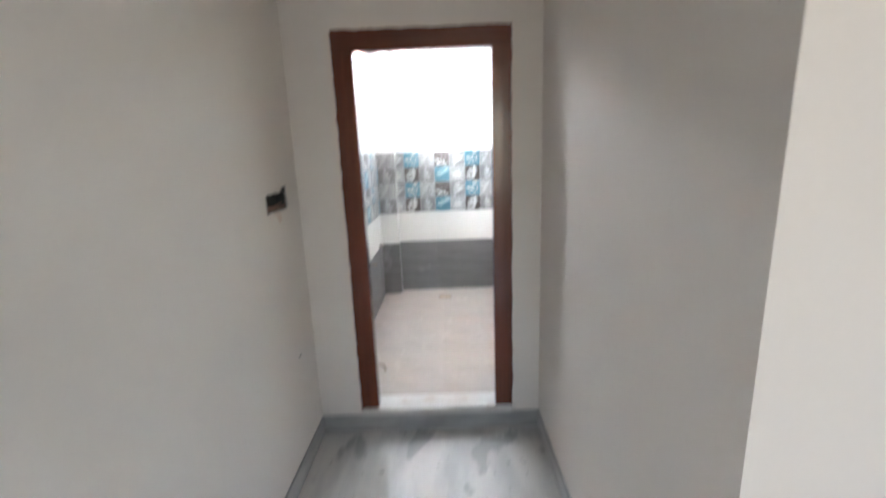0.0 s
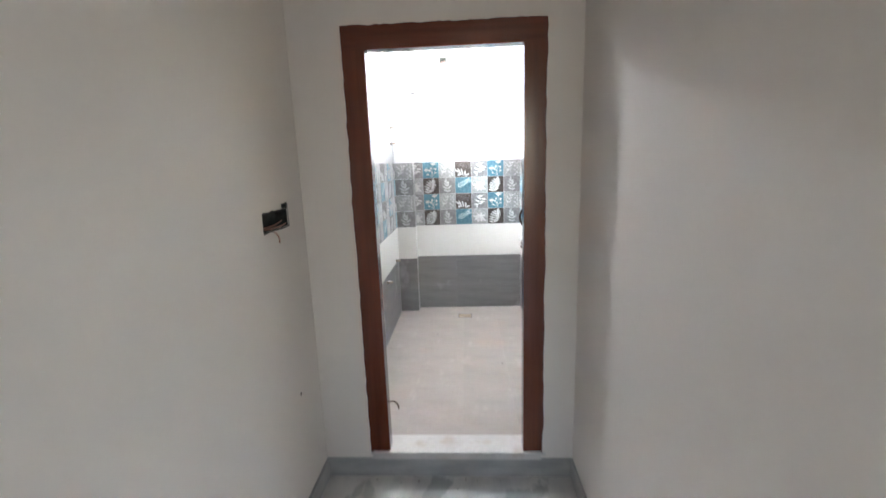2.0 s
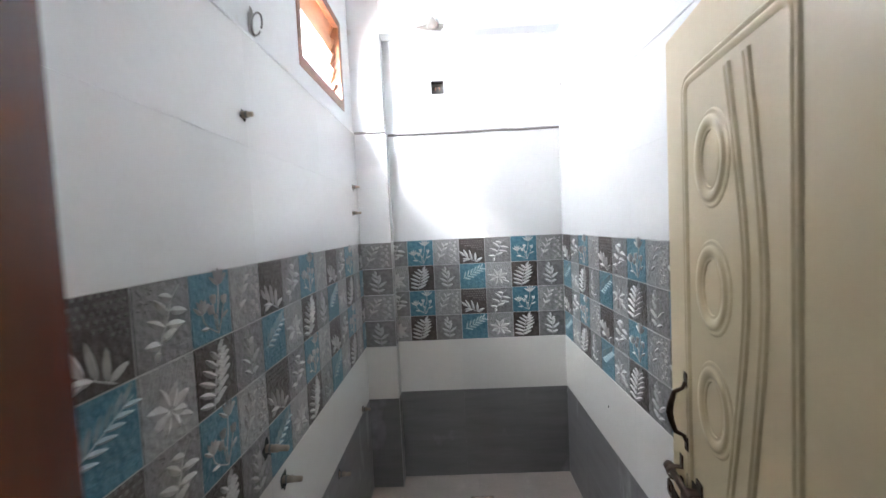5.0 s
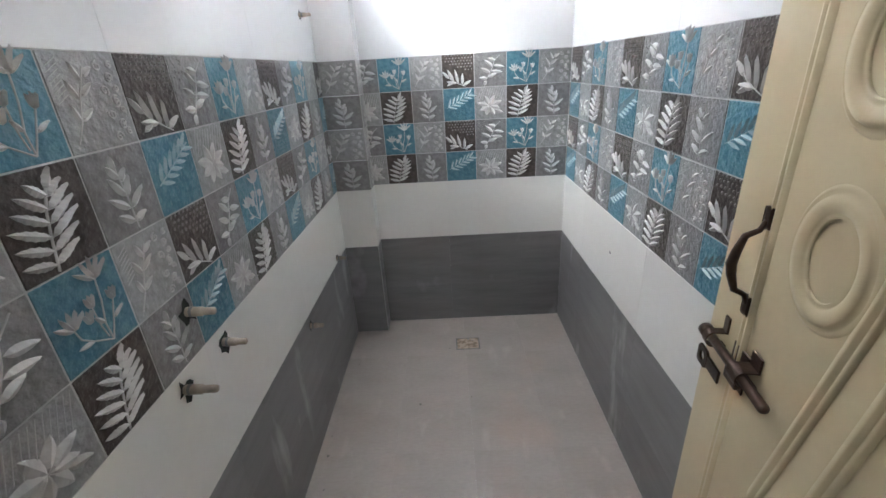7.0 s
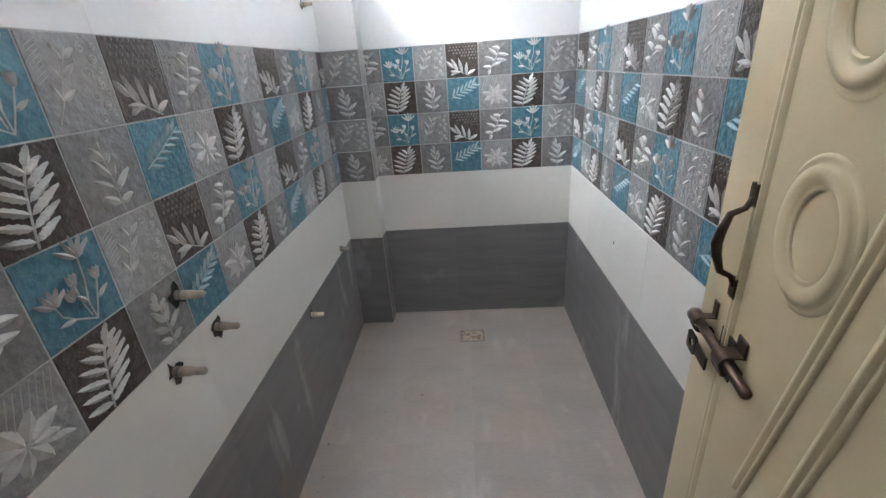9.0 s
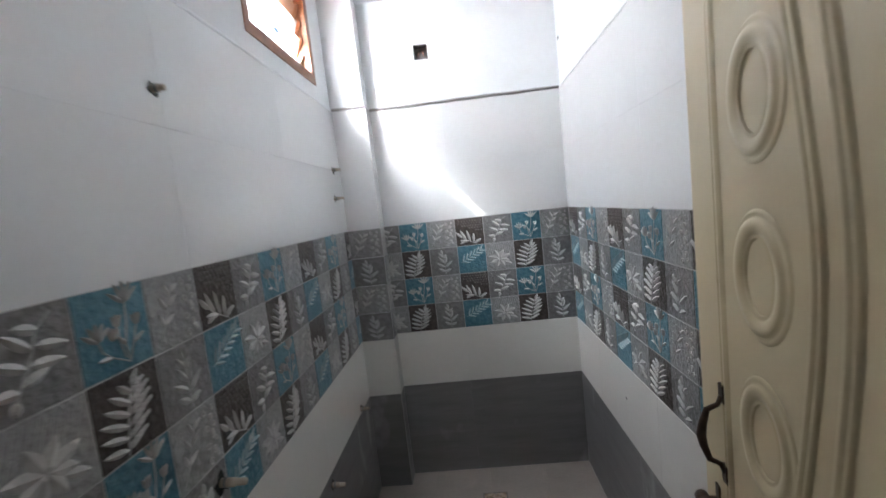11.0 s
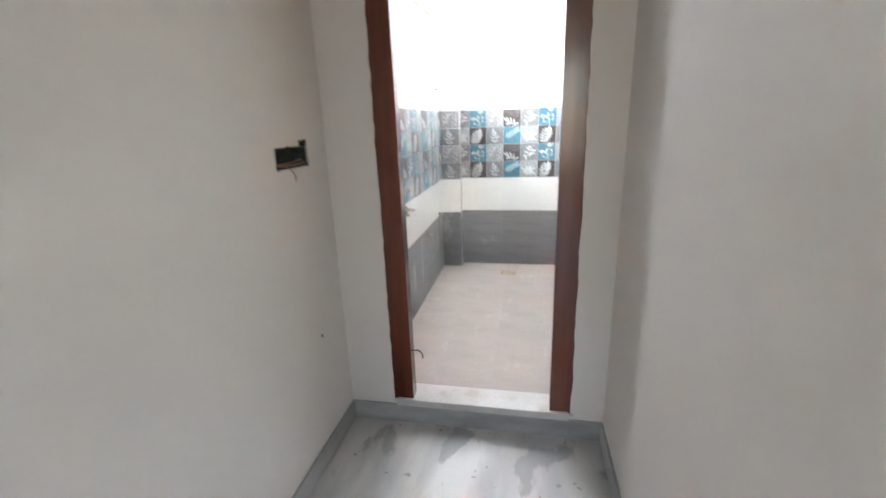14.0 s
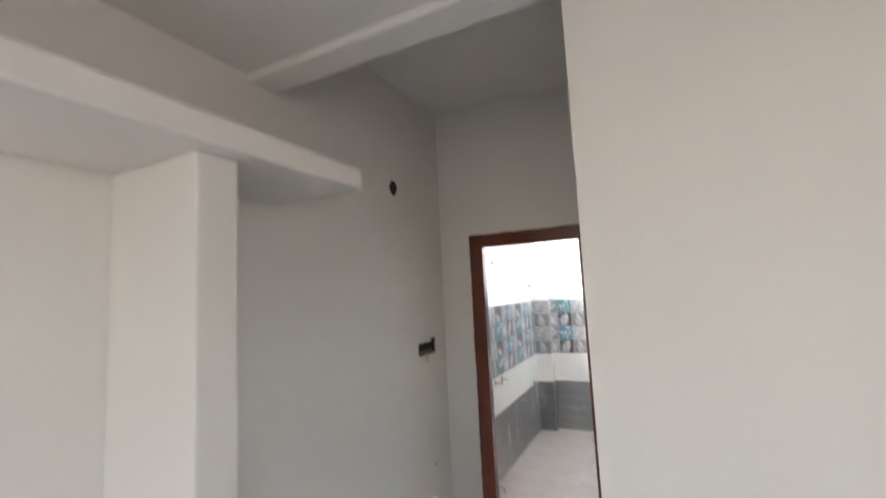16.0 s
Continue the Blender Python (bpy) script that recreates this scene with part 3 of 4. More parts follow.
# ---------------------------------------------------------------- plumbing stubs and electrical boxes
def chip(bm, r, depth, seed, n=11, z0=0.001, rag=0.5):
    """A ragged chipped hole round a pipe, as a shallow dark plate."""
    c = bm.verts.new((0, 0, z0))
    ring = []
    for i in range(n):
        a = 6.28318 * i / n
        k = r * (0.8 + rag * noise.noise((math.cos(a) * 1.7 + seed, math.sin(a) * 1.7, seed)))
        ring.append(bm.verts.new((math.cos(a) * k, math.sin(a) * k, z0 + depth)))
    for i in range(n):
        bm.faces.new((c, ring[i], ring[(i + 1) % n]))


def pipe_stub(y, z, i):
    long = (0.062, 0.058, 0.070, 0.052, 0.045, 0.040, 0.048, 0.030)[i]
    th = empty("pipe_stub", basis((0, 1, 0), (1, 0, 0), (BLX, y, z)))
    bm = bmesh.new()
    chip(bm, 0.030 if i < 3 else 0.020, 0.0015, i * 3.3, 13, 0.001, 0.75)
    part("chipped_hole", bm, DARKHOLE, th)
    bm = bmesh.new()
    r = 0.0105 if i < 5 else 0.0085
    tube(bm, [(0, 0, -0.008), (0, 0, long * 0.55), (0, 0, long * 0.56), (0, 0, long * 0.96), (0, 0, long)], [r, r, r * 0.8, r * 0.8, r * 0.6], 12)
    part("pipe", bm, BRASS, th, smooth=True)
    bm = bmesh.new()
    tube(bm, [(0, 0, 0.010), (0, 0, 0.016)], r * 1.12, 12)
    part("collar", bm, STEELBOX, th)
    return tagged(th, "short dusty metal water pipe stub in a chipped hole", "pipe", "pipe stubs on the tiled wall")


for i, (y, z) in enumerate(PIPES):
    pipe_stub(y, z, i)


def box_in(name, m, w, h, d, material, label, category):
    """An open metal box let into a wall."""
    th = empty(name, m)
    bm = bmesh.new()
    t = 0.002
    for a in ((-w / 2, -w / 2 + t, -h / 2, h / 2), (w / 2 - t, w / 2, -h / 2, h / 2), (-w / 2 + t, w / 2 - t, -h / 2, -h / 2 + t), (-w / 2 + t, w / 2 - t, h / 2 - t, h / 2)):
        add_box(bm, *a, -d, -0.002)
    add_box(bm, -w / 2 + t, w / 2 - t, -h / 2 + t, h / 2 - t, -d, -d + t)
    part("shell", bm, material, th)
    return th


sb = box_in("switch_box", basis((1, 0, 0), (0, -1, 0), (0.313, BY + B, 2.338)), 0.072, 0.074, 0.042, STEELBOX, "", "")
for k in range(3):
    bm = bmesh.new()
    tube(bm, [(-0.012 + 0.01 * k, 0.01, -0.038), (-0.010 + 0.012 * k, -0.004, -0.012), (-0.015 + 0.014 * k, -0.016, -0.008)], 0.0025, 6)
    part("wire", bm, (WIRE, STEELBOX, WIRE)[k], sb, smooth=True)
tagged(sb, "open galvanised switch box let into white plaster", "switch box")

cb = box_in("conduit_box", basis((0, 1, 0), (1, 0, 0), (LX, -0.268, 1.2545)), 0.205, 0.064, 0.048, DARKHOLE, "", "")
# slabs lining the notch, their dark colour painting the shade in the recess
bm = bmesh.new()
add_box(bm, 0.0555, 0.1045, 0.033, 0.0530, -0.049, -0.044)
add_box(bm, 0.0552, 0.0572, 0.033, 0.0530, -0.044, -0.001)
add_box(bm, 0.1030, 0.1048, 0.033, 0.0530, -0.044, -0.001)
add_box(bm, 0.0572, 0.1030, 0.0515, 0.0533, -0.044, -0.001)
part("knockout", bm, DARKHOLE, cb)
ring = [(-0.104, -0.033), (0.104, -0.033), (0.104, 0.053), (0.056, 0.053), (0.056, 0.033), (-0.104, 0.033)]
edge = [Vector(a).lerp(Vector(b), i / 14) for a, b in zip(ring, ring[1:] + ring[:1]) for i in range(14)]
bm = bmesh.new()
rows = []
for i, q in enumerate(edge):
    d = (edge[(i + 1) % len(edge)] - edge[i - 1]).normalized()
    w = 0.0022 + 0.0045 * max(0.0, noise.noise((q.x * 60, q.y * 60, 1.5)) + 0.35)
    rows.append([bm.verts.new((q.x - d.y * 0.001, q.y + d.x * 0.001, 0.0005)), bm.verts.new((q.x + d.y * w, q.y - d.x * w, 0.0012))])
for i in range(len(rows)):
    u, v = rows[i], rows[(i + 1) % len(rows)]
    bm.faces.new((u[0], u[1], v[1], v[0]))
part("chipped_edge", bm, DARKHOLE, cb)
for k, (a, b, c) in enumerate((((-0.09, -0.020, -0.03), (0.0, -0.024, -0.010), (0.09, -0.012, -0.02)), ((-0.06, -0.026, -0.02), (0.02, -0.030, 0.002), (0.085, -0.022, -0.004)),
                                 ((-0.04, -0.026, -0.01), (-0.005, -0.050, 0.014), (-0.012, -0.082, 0.010)))):
    bm = bmesh.new()
    tube(bm, [Vector(a).lerp(Vector(b), i / 6).lerp(Vector(b).lerp(Vector(c), i / 6), i / 6) for i in range(7)], 0.0022, 6)
    part("wire", bm, WIRE, cb, "thin pinkish wire", smooth=True)
tagged(cb, "open switch box recess with shade painted into its lining, loose pink wires", "switch box")


def small_hole(name, m, r, seed, label, n=12, rag=0.5):
    bm = bmesh.new()
    # no recess is cut: a dark surface plate paints the hole's shade
    chip(bm, r, 0.0012, seed, n, rag=rag)
    ob = new(name, mesh_of(name, bm, DARKHOLE))
    ob.matrix_world = m
    return tagged(ob, label, "hole")


small_hole("nail_hole", basis((0, 1, 0), (1, 0, 0), (LX, -0.222, 0.535)), 0.010, 2.0, "small dark nail hole in the painted wall")
small_hole("wall_hole", basis((0, 1, 0), (1, 0, 0), (LX, -0.595, 2.2225)), 0.050, 5.0, "conduit hole in the painted wall, its shade a dark plate", 22, 0.22)
small_hole("plaster_hole", basis((0, -1, 0), (-1, 0, 0), (BRX + B, 2.27, 2.30)), 0.014, 8.0, "small dark hole in white plaster")
small_hole("tile_chip", basis((0, -1, 0), (-1, 0, 0), (BRX, 1.615, 0.715)), 0.007, 9.0, "tiny dark chip in a cream tile")

# broken plaster with a wire ring, and the ceiling light point
vent = empty("wire_ring", basis((0, 1, 0), (1, 0, 0), (BLX - B, 1.0, 2.110)))
bm = bmesh.new()
chip(bm, 0.032, 0.002, 4.4, 15)
part("broken_plaster", bm, MORTAR, vent, m=Matrix.Translation((0, -0.022, 0)) @ Matrix.Diagonal((0.7, 2.9, 1, 1)))
bm = bmesh.new()
tube(bm, [(0.012 + 0.028 * math.cos(a), 0.01 + 0.028 * math.sin(a), 0.014 + 0.01 * math.sin(a)) for a in [6.28318 * i / 22 for i in range(22)]], 0.0026, 8)
part("ring", bm, STEELBOX, vent, smooth=True)
tagged(vent, "grey wire ring in a patch of broken plaster", "wire")
lp = empty("light_point", basis((1, 0, 0), (0, -1, 0), (0.303, PY + B, 2.635)))
bm = bmesh.new()
chip(bm, 0.062, 0.002, 6.1, 17, 0.003)
part("broken_plaster", bm, MORTAR, lp, m=Matrix.Diagonal((1.5, 0.42, 1, 1)))
bm = bmesh.new()
tube(bm, [(0, 0.004, 0), (0, 0.014, 0.016), (0, 0.026, 0.024), (0, 0.040, 0.026)], [0.036, 0.030, 0.017, 0.009], 12)
part("conduit_cap", bm, MORTAR, lp, smooth=True)
tagged(lp, "grey conduit cap in broken plaster under the beam", "light point")

# curled wire hook on the jamb
bm = bmesh.new()
tube(bm, [(0.110, 0.05, 0.335), (0.128, 0.048, 0.338), (0.142, 0.046, 0.330), (0.150, 0.045, 0.314), (0.150, 0.045, 0.300)], 0.0035, 8)
hook = new("hook", mesh_of("hook", bm, IRON, smooth=True))
tagged(hook, "small curled iron hook on the door jamb", "hook")

# floor drain
dr = empty("floor_drain", pose(0.460, 2.045, BZ))
bm = bmesh.new()
for a in ((-0.064, 0.064, -0.052, -0.044), (-0.064, 0.064, 0.044, 0.052), (-0.064, -0.056, -0.044, 0.044), (0.056, 0.064, -0.044, 0.044)):
    add_box(bm, *a, -0.003, 0.002, bevel=0.001)
part("rim", bm, MORTAR, dr)
bm = bmesh.new()
for i in range(12):
    for j in range(8):
        h = 0.003 * noise.noise((i * 0.9, j * 0.9, 3)) - 0.0025
        add_box(bm, -0.056 + i * 0.00933, -0.056 + (i + 1) * 0.00933, -0.044 + j * 0.011, -0.044 + (j + 1) * 0.011, -0.004, h + 0.004)
part("packing", bm, mat("drain_packing", (0.62, 0.50, 0.38), 0.8, (0.30, 0.22, 0.15), 0.9, 40, 160, 0.4, lo=0.45, hi=0.6), dr, "crumpled tan packing in the drain")
tagged(dr, "rectangular floor drain stuffed with tan packing", "drain")


# ---------------------------------------------------------------- tiles
P = 0.1525   # pattern square
G = 0.0015   # half joint


def leaf(bm, x, y, ang, length, width, h=0.0032, mi=1, serr=0):
    """A raised pillowy leaf with a ridge."""
    a = radians(ang)
    d, s = Vector((math.cos(a), math.sin(a))), Vector((-math.sin(a), math.cos(a)))
    o = Vector((x, y))
    n = 6 if not serr else serr
    base = 0.0004
    left, mid, right = [], [], []
    for i in range(1, n):
        t = i / n
        w = width * math.sin(math.pi * t ** 0.8) ** 0.8
        if serr and i % 2:
            w *= 0.8
        p = o + d * length * t
        left.append(bm.verts.new((*(p + s * w / 2), base)))
        mid.append(bm.verts.new((*p, h * 1.4)))
        right.append(bm.verts.new((*(p - s * w / 2), base)))
    st, en = bm.verts.new((*o, base)), bm.verts.new((*(o + d * length), base))
    fs = []
    for i in range(n - 2):
        fs.append(bm.faces.new((left[i], mid[i], mid[i + 1], left[i + 1])))
        fs.append(bm.faces.new((mid[i], right[i], right[i + 1], mid[i + 1])))
    for tri in ((st, mid[0], left[0]), (st, right[0], mid[0]), (en, left[-1], mid[-1]), (en, mid[-1], right[-1])):
        fs.append(bm.faces.new(tri))
    for f in fs:
        f.material_index = mi


def stem(bm, pts, w=0.0022, h=0.0024, mi=1):
    rows = []
    for i, p in enumerate(pts):
        p = Vector(p)
        d = (Vector(pts[min(i + 1, len(pts) - 1)]) - Vector(pts[max(i - 1, 0)])).normalized()
        s = Vector((-d.y, d.x)) * w / 2
        rows.append([bm.verts.new((*(p + s), 0.0004)), bm.verts.new((*p, h)), bm.verts.new((*(p - s), 0.0004))])
    for r, q in zip(rows, rows[1:]):
        for j in (0, 1):
            f = bm.faces.new((r[j], r[j + 1], q[j + 1], q[j]))
            f.material_index, f.smooth = mi, True


def spiral(bm, x, y, r, turn, mi=1):
    stem(bm, [(x + r * (1 - i / 16) * math.cos(turn + i * 0.6), y + r * (1 - i / 16) * math.sin(turn + i * 0.6)) for i in range(15)], 0.0036, 0.0034, mi)


def motif(kind):
    """One pattern square, lower left corner at the origin, face at z = 0."""
    bm = bmesh.new()
    s = P
    add_box(bm, G, s - G, G, s - G, -0.009, 0.0, bevel=0.0009)
    q = lambda a, b: (a * s, b * s)
    rnd = random.Random(kind)
    if kind == "swirl":
        for i in range(7):
            spiral(bm, *q(0.70 + 0.12 * (i % 2), 0.10 + 0.125 * i), 0.062 * s, i * 1.3)
            spiral(bm, *q(0.88 - 0.05 * (i % 2), 0.14 + 0.12 * i), 0.045 * s, i * 2.1 + 1)
        stem(bm, [q(0.12, 0.1), q(0.25, 0.3), q(0.34, 0.55), q(0.5, 0.85)], 0.003)
        for t in ((0.25, 0.3, 110, 0.22), (0.26, 0.32, 30, 0.24), (0.33, 0.52, 120, 0.25), (0.35, 0.55, 35, 0.26), (0.42, 0.7, 115, 0.22), (0.45, 0.75, 30, 0.2)):
            leaf(bm, *q(t[0], t[1]), t[2], t[3] * s, 0.08 * s, 0.0026)
        for i in range(8):
            stem(bm, [q(0.06, 0.5 + i * 0.05), q(0.2, 0.58 + i * 0.05)], 0.0016, 0.0012)
    elif kind == "dark":
        for i in range(9):
            for j in range(6):
                x, y = 0.1 + 0.095 * i + 0.04 * (j % 2), 0.95 - 0.085 * j
                if y > 0.45 + 0.55 * abs(x - 0.95) * 0.6 - (0.25 if x > 0.62 else 0.0):
                    leaf(bm, *q(x, y), 45, 0.055 * s, 0.045 * s, 0.0018, 2)
        stem(bm, [q(0.72, 0.04), q(0.5, 0.14), q(0.28, 0.26), q(0.08, 0.48)], 0.003)
        for t in ((0.62, 0.09, 88, 0.36), (0.50, 0.14, 104, 0.44), (0.36, 0.21, 118, 0.42), (0.22, 0.30, 135, 0.30), (0.64, 0.08, 28, 0.30), (0.45, 0.16, 172, 0.33), (0.35, 0.2, 208, 0.24)):
            leaf(bm, *q(t[0], t[1]), t[2], t[3] * s, 0.10 * s, 0.0042)
    elif kind == "leafgrey":
        stem(bm, [q(0.30, 0.05), q(0.42, 0.3), q(0.56, 0.55), q(0.62, 0.75), q(0.80, 0.92)], 0.0035)
        for t in ((0.40, 0.25, 175, 0.26), (0.42, 0.28, 20, 0.3), (0.50, 0.42, 155, 0.34), (0.52, 0.45, -5, 0.36), (0.57, 0.58, 140, 0.34), (0.6, 0.62, -10, 0.34), (0.66, 0.76, 165, 0.26), (0.36, 0.18, 250, 0.16)):
            leaf(bm, *q(t[0], t[1]), t[2], t[3] * s, 0.115 * s, 0.004)
        for i in range(14):
            leaf(bm, *q(rnd.uniform(0.06, 0.3), rnd.uniform(0.55, 0.95)), rnd.uniform(0, 360), 0.05 * s, 0.03 * s, 0.0012, 2)
    elif kind == "blue":
        for x, y, k in ((0.68, 0.78, 1.15), (0.24, 0.42, 0.95)):
            for a in (40, 65, 90, 115, 145):
                leaf(bm, *q(x, y), a, 0.24 * s * k, 0.062 * s, 0.004)
        for x, y in ((0.80, 0.48), (0.52, 0.52), (0.44, 0.38)):
            for a in (70, 90, 112):
                leaf(bm, *q(x, y), a, 0.16 * s, 0.062 * s, 0.004)
        stem(bm, [q(0.62, 0.08), q(0.60, 0.3), q(0.66, 0.55), q(0.68, 0.8)], 0.0032)
        stem(bm, [q(0.62, 0.08), q(0.70, 0.25), q(0.80, 0.5)], 0.003)
        stem(bm, [q(0.62, 0.08), q(0.40, 0.2), q(0.28, 0.3), q(0.24, 0.44)], 0.003)
        stem(bm, [q(0.58, 0.14), q(0.54, 0.3), q(0.52, 0.54)], 0.0028)
        for t in ((0.40, 0.2, 175, 0.2), (0.72, 0.28, 30, 0.2), (0.6, 0.3, 130, 0.16)):
            leaf(bm, *q(t[0], t[1]), t[2], t[3] * s, 0.06 * s, 0.003)
    elif kind == "fern":
        stem(bm, [q(0.36, 0.03), q(0.42, 0.35), q(0.48, 0.6), q(0.62, 0.92)], 0.004, 0.0034)
        for i in range(6):
            t = i / 5
            x, y, k = 0.37 + 0.17 * t, 0.10 + 0.62 * t, 0.42 - 0.04 * abs(i - 2) - (0.06 if i == 5 else 0)
            leaf(bm, *q(x, y), 12 + 9 * t + 14, k * s * 1.08, 0.105 * s, 0.0042, 1, 10)
            leaf(bm, *q(x, y), 178 - 12 - 26 * t, k * s, 0.105 * s, 0.0042, 1, 10)
        leaf(bm, *q(0.56, 0.78), 62, 0.24 * s, 0.11 * s, 0.004, 1, 8)
    elif kind == "leaf2":
        stem(bm, [q(0.52, 0.05), q(0.50, 0.4), q(0.44, 0.9)], 0.0032)
        for t in ((0.50, 0.14, 20, 0.24), (0.50, 0.14, 150, 0.26), (0.51, 0.30, 38, 0.36), (0.50, 0.30, 148, 0.34), (0.50, 0.42, 68, 0.3), (0.49, 0.45, 128, 0.32), (0.47, 0.62, 50, 0.2), (0.46, 0.66, 130, 0.22), (0.44, 0.76, 95, 0.18)):
            leaf(bm, *q(t[0], t[1]), t[2], t[3] * s, 0.105 * s, 0.0038)
    elif kind == "blue2":
        stem(bm, [q(0.10, 0.40), q(0.35, 0.52), q(0.6, 0.66), q(0.92, 0.84)], 0.003)
        for i in range(6):
            t = i / 5
            x, y = 0.16 + 0.6 * t, 0.43 + 0.34 * t
            leaf(bm, *q(x, y), 75 - 20 * t, 0.27 * s, 0.065 * s, 0.0034)
            leaf(bm, *q(x, y), -12 + 8 * t, 0.29 * s, 0.065 * s, 0.0034)
        for i in range(5):
            for j in range(4):
                stem(bm, [q(0.30 + 0.13 * i + k * 0.02, 0.10 + 0.075 * j + 0.02 * (k % 2)) for k in range(6)], 0.0018, 0.0016, 2)
    else:
        for i in range(11):
            x = 0.06 + i * 0.075
            stem(bm, [q(x, 0.55 + 0.02 * (i % 3)), q(min(x + 0.14, 0.97), 0.96)], 0.0026, 0.0014, 2)
        for a, l in ((20, 0.42), (62, 0.36), (115, 0.36), (165, 0.40), (205, 0.34), (250, 0.32), (300, 0.34), (-15, 0.34)):
            leaf(bm, *q(0.46, 0.42), a, l * s, 0.17 * s, 0.0032)
        leaf(bm, *q(0.62, 0.3), -20, 0.3 * s, 0.12 * s, 0.0032)
    return bm


LOOK = {"swirl": (D_GREY, D_LEAF, D_GREY), "dark": (D_DARK, D_LEAF, D_DOT), "leafgrey": (D_MID, D_LEAF, D_MID), "blue": (D_BLUE, D_LEAF, D_BLUE), "fern": (D_DARK, D_LEAF, D_MID),
        "leaf2": (D_MID, D_LEAF2, D_MID), "blue2": (D_BLUE, D_TEAL_LEAF, D_BLUE), "flower": (D_GREY, D_LEAF, D_LEAF2)}
TOPS, LOWS = ("swirl", "dark", "leafgrey", "blue"), ("leaf2", "blue2", "flower", "fern")
cache = {}


def square_mesh(kind, a=0.0, b=P):
    """The mesh of a pattern square, cut to a..b along its width where a wall ends."""
    key = (kind, round(a, 4), round(b, 4))
    if key not in cache:
        bm = motif(kind)
        for x, nx in ((a, -1), (b, 1)):
            if (nx < 0 and x > 0.001) or (nx > 0 and x < P - 0.001):
                bmesh.ops.bisect_plane(bm, geom=[*bm.verts, *bm.edges, *bm.faces], plane_co=(x, 0, 0), plane_no=(nx, 0, 0), clear_outer=True)
                bmesh.ops.holes_fill(bm, edges=[e for e in bm.edges if e.is_boundary and all(abs(v.co.x - x) < 1e-5 for v in e.verts)])
        me = bpy.data.meshes.new("tile")
        bm.to_mesh(me)
        bm.free()
        for m in LOOK[kind]:
            me.materials.append(m)
        cache[key] = me
    return cache[key]


def child(name, me, parent, m):
    ob = new(name, me)
    ob.parent = parent
    ob.matrix_parent_inverse = Matrix()
    ob.matrix_local = m
    return ob


def deco_band(parent, u0, u1, mark, out, first=0):
    """Four rows of pattern squares; at u = mark a 'swirl' column begins."""
    k = math.floor((u0 - mark) / P + 1e-6)
    while mark + k * P < u1 - 0.004:
        a = max(u0 - (mark + k * P), 0.0)
        b = min(u1 - (mark + k * P), P)
        if b - a > 0.006:
            for row in range(4):
                kind = (TOPS if row % 2 == 0 else LOWS)[k % 4]
                tilt = 0.0008 * noise.noise((k * 3.1, row * 2.7, u0 * 9))
                child("tile", square_mesh(kind, a, b), parent, Matrix.Translation((mark + k * P, Z_DECO - (row + 1) * (Z_DECO - Z_WHITE) / 4, out + tilt))
                      @ Matrix.Diagonal((1, (Z_DECO - Z_WHITE) / 4 / P, 1, 1)))
        k += 1


def plain_mesh(w, h, material):
    key = (round(w, 4), round(h, 4), material.name)
    if key not in cache:
        cache[key] = mesh_of("tile", box(0.0001, w - 0.0001, 0.0001, h - 0.0001, -0.009, 0.0, bevel=0.0004), material)
    return cache[key]


def plain_rows(parent, u0, u1, mark, rows, out, material, width=0.61):
    for j, (v0, v1) in enumerate(rows):
        k = math.floor((u0 - mark) / width + 1e-6)
        while mark + k * width < u1 - 0.003:
            a, b = max(u0, mark + k * width), min(u1, mark + (k + 1) * width)
            if b - a > 0.004:
                child("tile", plain_mesh(b - a, v1 - v0, material), parent,
                      Matrix.Translation((a, v0, out + 0.0001 * noise.noise((k * 1.9, j * 4.1, u0)))))
            k += 1


def grout(parent, u0, u1, out, top=Z_TOP):
    part("grout", box(u0, u1, BZ - 0.004, top - 0.001, out - 0.0095, out - 0.0016), GROUT, parent)
    part("grout", box(u0, u1, Z_WHITE, Z_DECO, out - 0.0015, out - 0.0011), GROUT_GREY, parent)


def tiled(parent, u0, u1, mark, joint, out):
    deco_band(parent, u0, u1, mark, out)
    plain_rows(parent, u0, u1, joint, ((BZ, 0.245), (0.245, Z_GREY)), out, TILE_GREY)
    plain_rows(parent, u0, u1, joint, ((Z_GREY, Z_WHITE),), out, TILE_BEIGE)
    plain_rows(parent, u0, u1, joint, ((Z_DECO, 1.7615), (1.7615, Z_TOP)), out, TILE_WHITE)
    grout(parent, u0, u1, out)


def mortar_bead(parent, u0, u1, out, thick):
    """The ragged mortar line where the tiles stop under the plaster."""
    bm = bmesh.new()
    n = max(6, int((u1 - u0) / 0.012))
    rows = []
    for i in range(n + 1):
        u = u0 + (u1 - u0) * i / n
        w = thick * (1 + 0.6 * noise.noise((u * 23, out * 7, 1)))
        lift = 0.004 * noise.noise((u * 7, 3, out))
        rows.append([bm.verts.new((u, Z_TOP + v + lift, out + z)) for v, z in ((-0.004, -0.006), (-0.004, w * 0.6), (0.002, w), (0.007, w * 0.7), (0.013, -0.009))])
    for r, s in zip(rows, rows[1:]):
        for j in range(4):
            bm.faces.new((r[j], r[j + 1], s[j + 1], s[j]))
    part("mortar_line", bm, MORTAR if thick > 0.005 else PLASTER, parent, smooth=True)


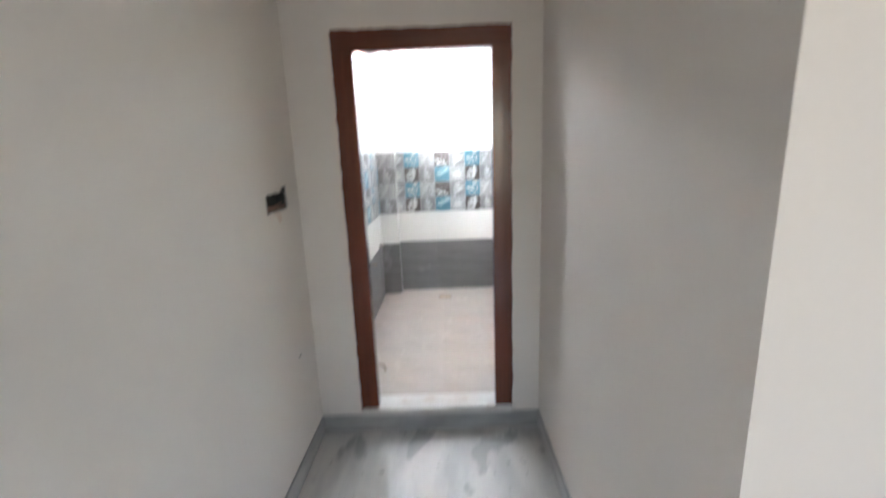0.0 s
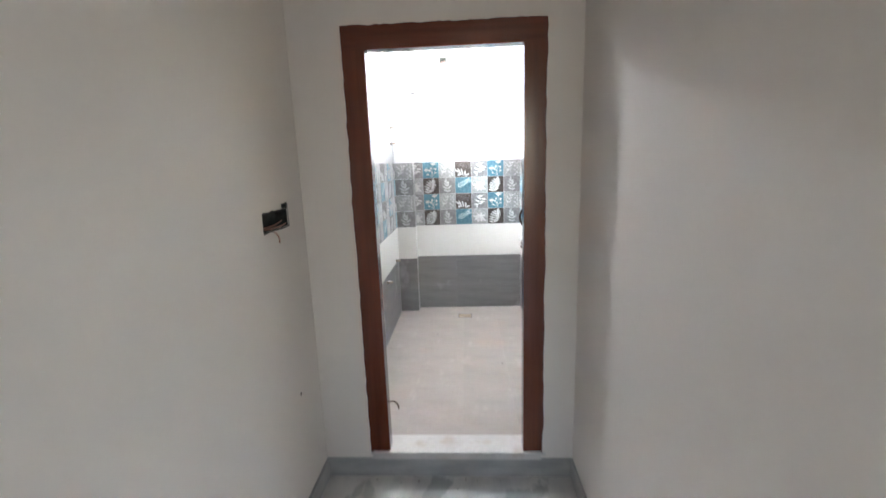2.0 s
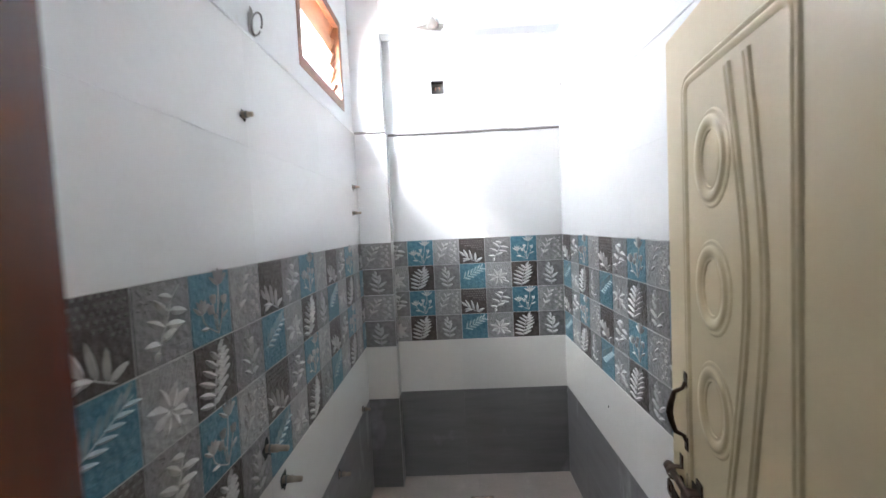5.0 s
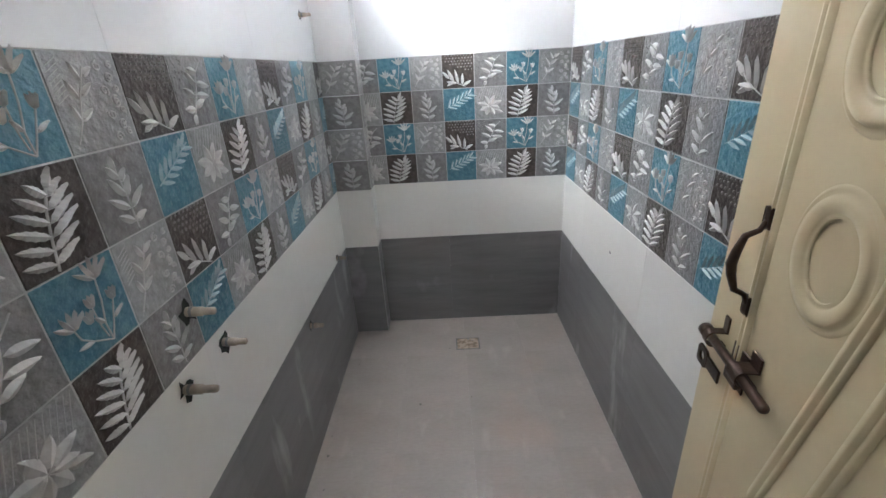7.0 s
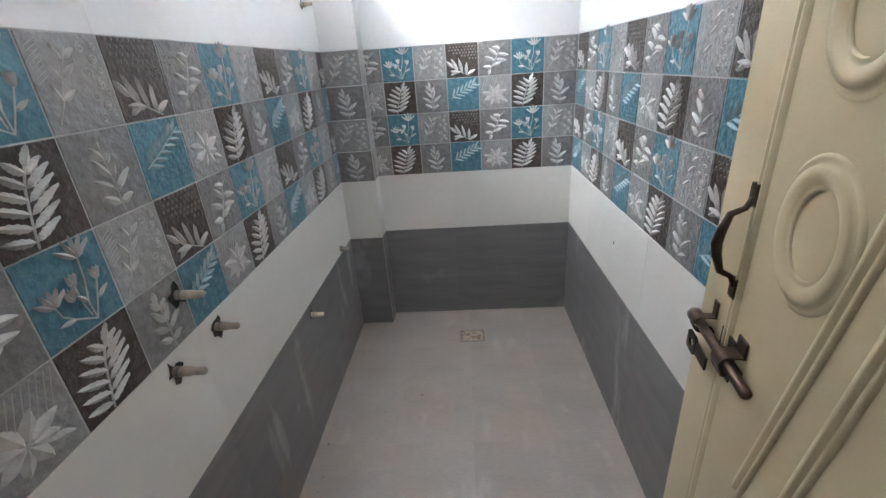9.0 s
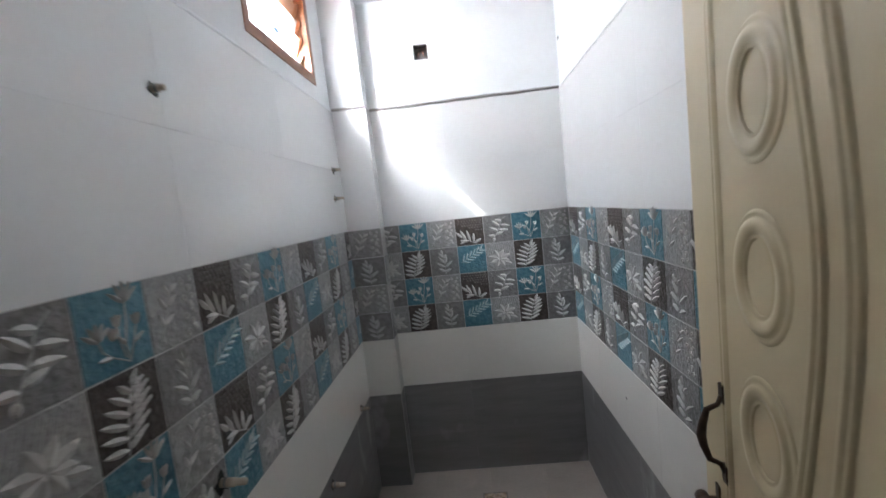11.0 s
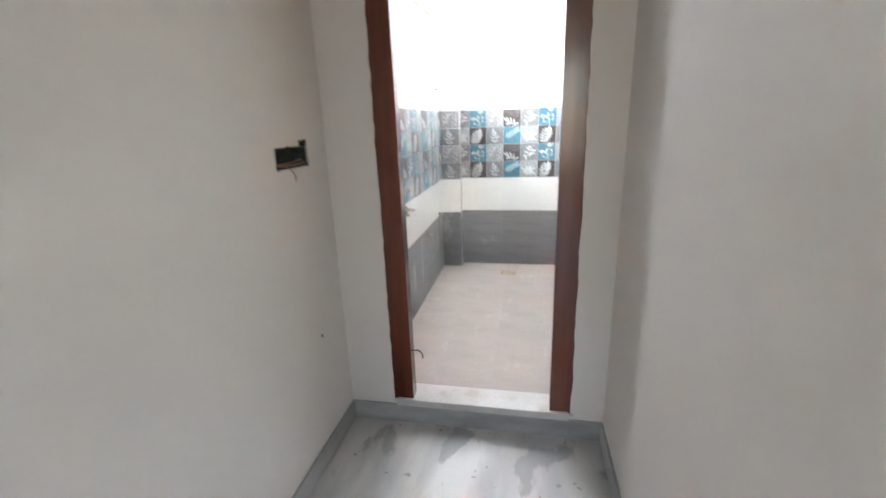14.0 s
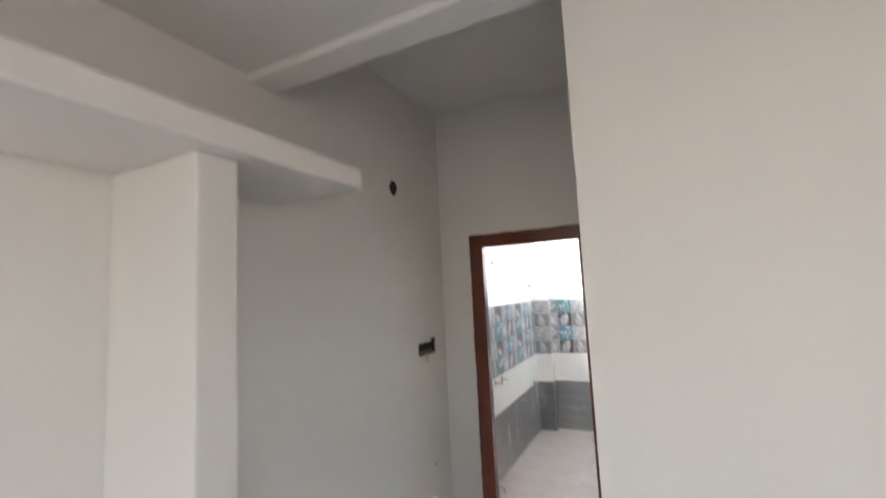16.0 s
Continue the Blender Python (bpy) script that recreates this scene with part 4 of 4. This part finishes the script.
# left wall: swirl columns begin so that a dark square ends at 1.078 m
tiled(bath_left, WT + 0.01, PY + B, 1.078 - 2 * P, 0.31, BACKING)
mortar_bead(bath_left, WT + 0.01, PY + B, BACKING, 0.0006)
tiled(bath_back, PX, BRX, BRX - P, 0.388, BACKING)
mortar_bead(bath_back, PX, BRX, BACKING, 0.011)
tiled(bath_right, -BY, -WT - 0.01, -1.537 - 2 * P, -1.95, BACKING)
mortar_bead(bath_right, -BY, -WT - 0.01, BACKING, 0.0006)
col_front = part("column_face", box(BLX, PX - B, BZ - 0.004, BZ, -0.004, -0.002), GROUT, column, m=basis((1, 0, 0), (0, -1, 0), (0, PY + B, 0)))
wide = PX - 0.0008 - BLX
for row in range(4):
    child("tile", square_mesh("swirl" if row % 2 == 0 else "leaf2"), col_front, Matrix.Translation((BLX, Z_DECO - (row + 1) * (Z_DECO - Z_WHITE) / 4, BACKING))
          @ Matrix.Diagonal((wide / P, (Z_DECO - Z_WHITE) / 4 / P, 1, 1)))
plain_rows(col_front, BLX, PX - 0.0008, BLX - 0.2, ((BZ, 0.245), (0.245, Z_GREY)), BACKING, TILE_GREY)
plain_rows(col_front, BLX, PX - 0.0008, BLX - 0.2, ((Z_GREY, Z_WHITE),), BACKING, TILE_BEIGE)
plain_rows(col_front, BLX, PX - 0.0008, BLX - 0.2, ((Z_DECO, 1.7615), (1.7615, Z_TOP)), BACKING, TILE_WHITE)
mortar_bead(col_front, BLX, PX, BACKING, 0.010)
col_side = part("column_side", box(-BY, -PY - B, BZ - 0.004, BZ, -0.004, -0.002), GROUT, column, m=basis((0, 1, 0), (1, 0, 0), (PX - B, 0, 0)))
deco_band(col_side, PY, BY, PY, BACKING)
plain_rows(col_side, PY, BY, PY, ((BZ, 0.245), (0.245, Z_GREY)), BACKING, TILE_GREY)
plain_rows(col_side, PY, BY, PY, ((Z_GREY, Z_WHITE),), BACKING, TILE_BEIGE)
plain_rows(col_side, PY, BY, PY, ((Z_DECO, 1.7615), (1.7615, Z_TOP)), BACKING, TILE_WHITE)
# white corner joint of the column
part("corner_joint", box(PX - 0.0012, PX + 0.0003, PY - 0.0003, PY + 0.0012, BZ, Z_TOP), GROUT, column)

# bathroom floor tiles
y = WT + 0.01
while y < BY - 0.004:
    y2 = min(y + 0.61, BY)
    x = BLX
    while x < BRX - 0.004:
        x2 = min(x + 0.305, BRX)
        child("tile", plain_mesh(x2 - x, y2 - y, TILE_FLOOR), bath_floor, Matrix.Translation((x, y, BZ - 0.0001 * ((x > 0.2) + (y > 1)))))
        x += 0.305
    y += 0.61

# crumbs of plaster on both floors
bm = bmesh.new()
rnd = random.Random(5)
for k in range(46):
    if k < 26:
        x, y, z = rnd.uniform(LX + 0.03, RX - 0.03), -rnd.random() ** 1.6 * 1.5 - 0.03, FZ
    else:
        x, y, z = rnd.choice((BLX + 0.03, BLX + 0.06, rnd.uniform(BLX, BRX))), rnd.uniform(0.3, 2.15), BZ
    q = rnd.uniform(0.0025, 0.007)
    rr = bmesh.ops.create_icosphere(bm, subdivisions=1, radius=q)
    for v in rr["verts"]:
        v.co = v.co * rnd.uniform(0.7, 1.3)
        v.co.z = max(v.co.z * 0.5, -q * 0.3) + z + q * 0.3
        v.co.x += x
        v.co.y += y
crumbs = new("plaster_crumbs", mesh_of("plaster_crumbs", bm, MORTAR))
tagged(crumbs, "scattered small grey plaster crumbs on the floor", "debris", kind="stuff")
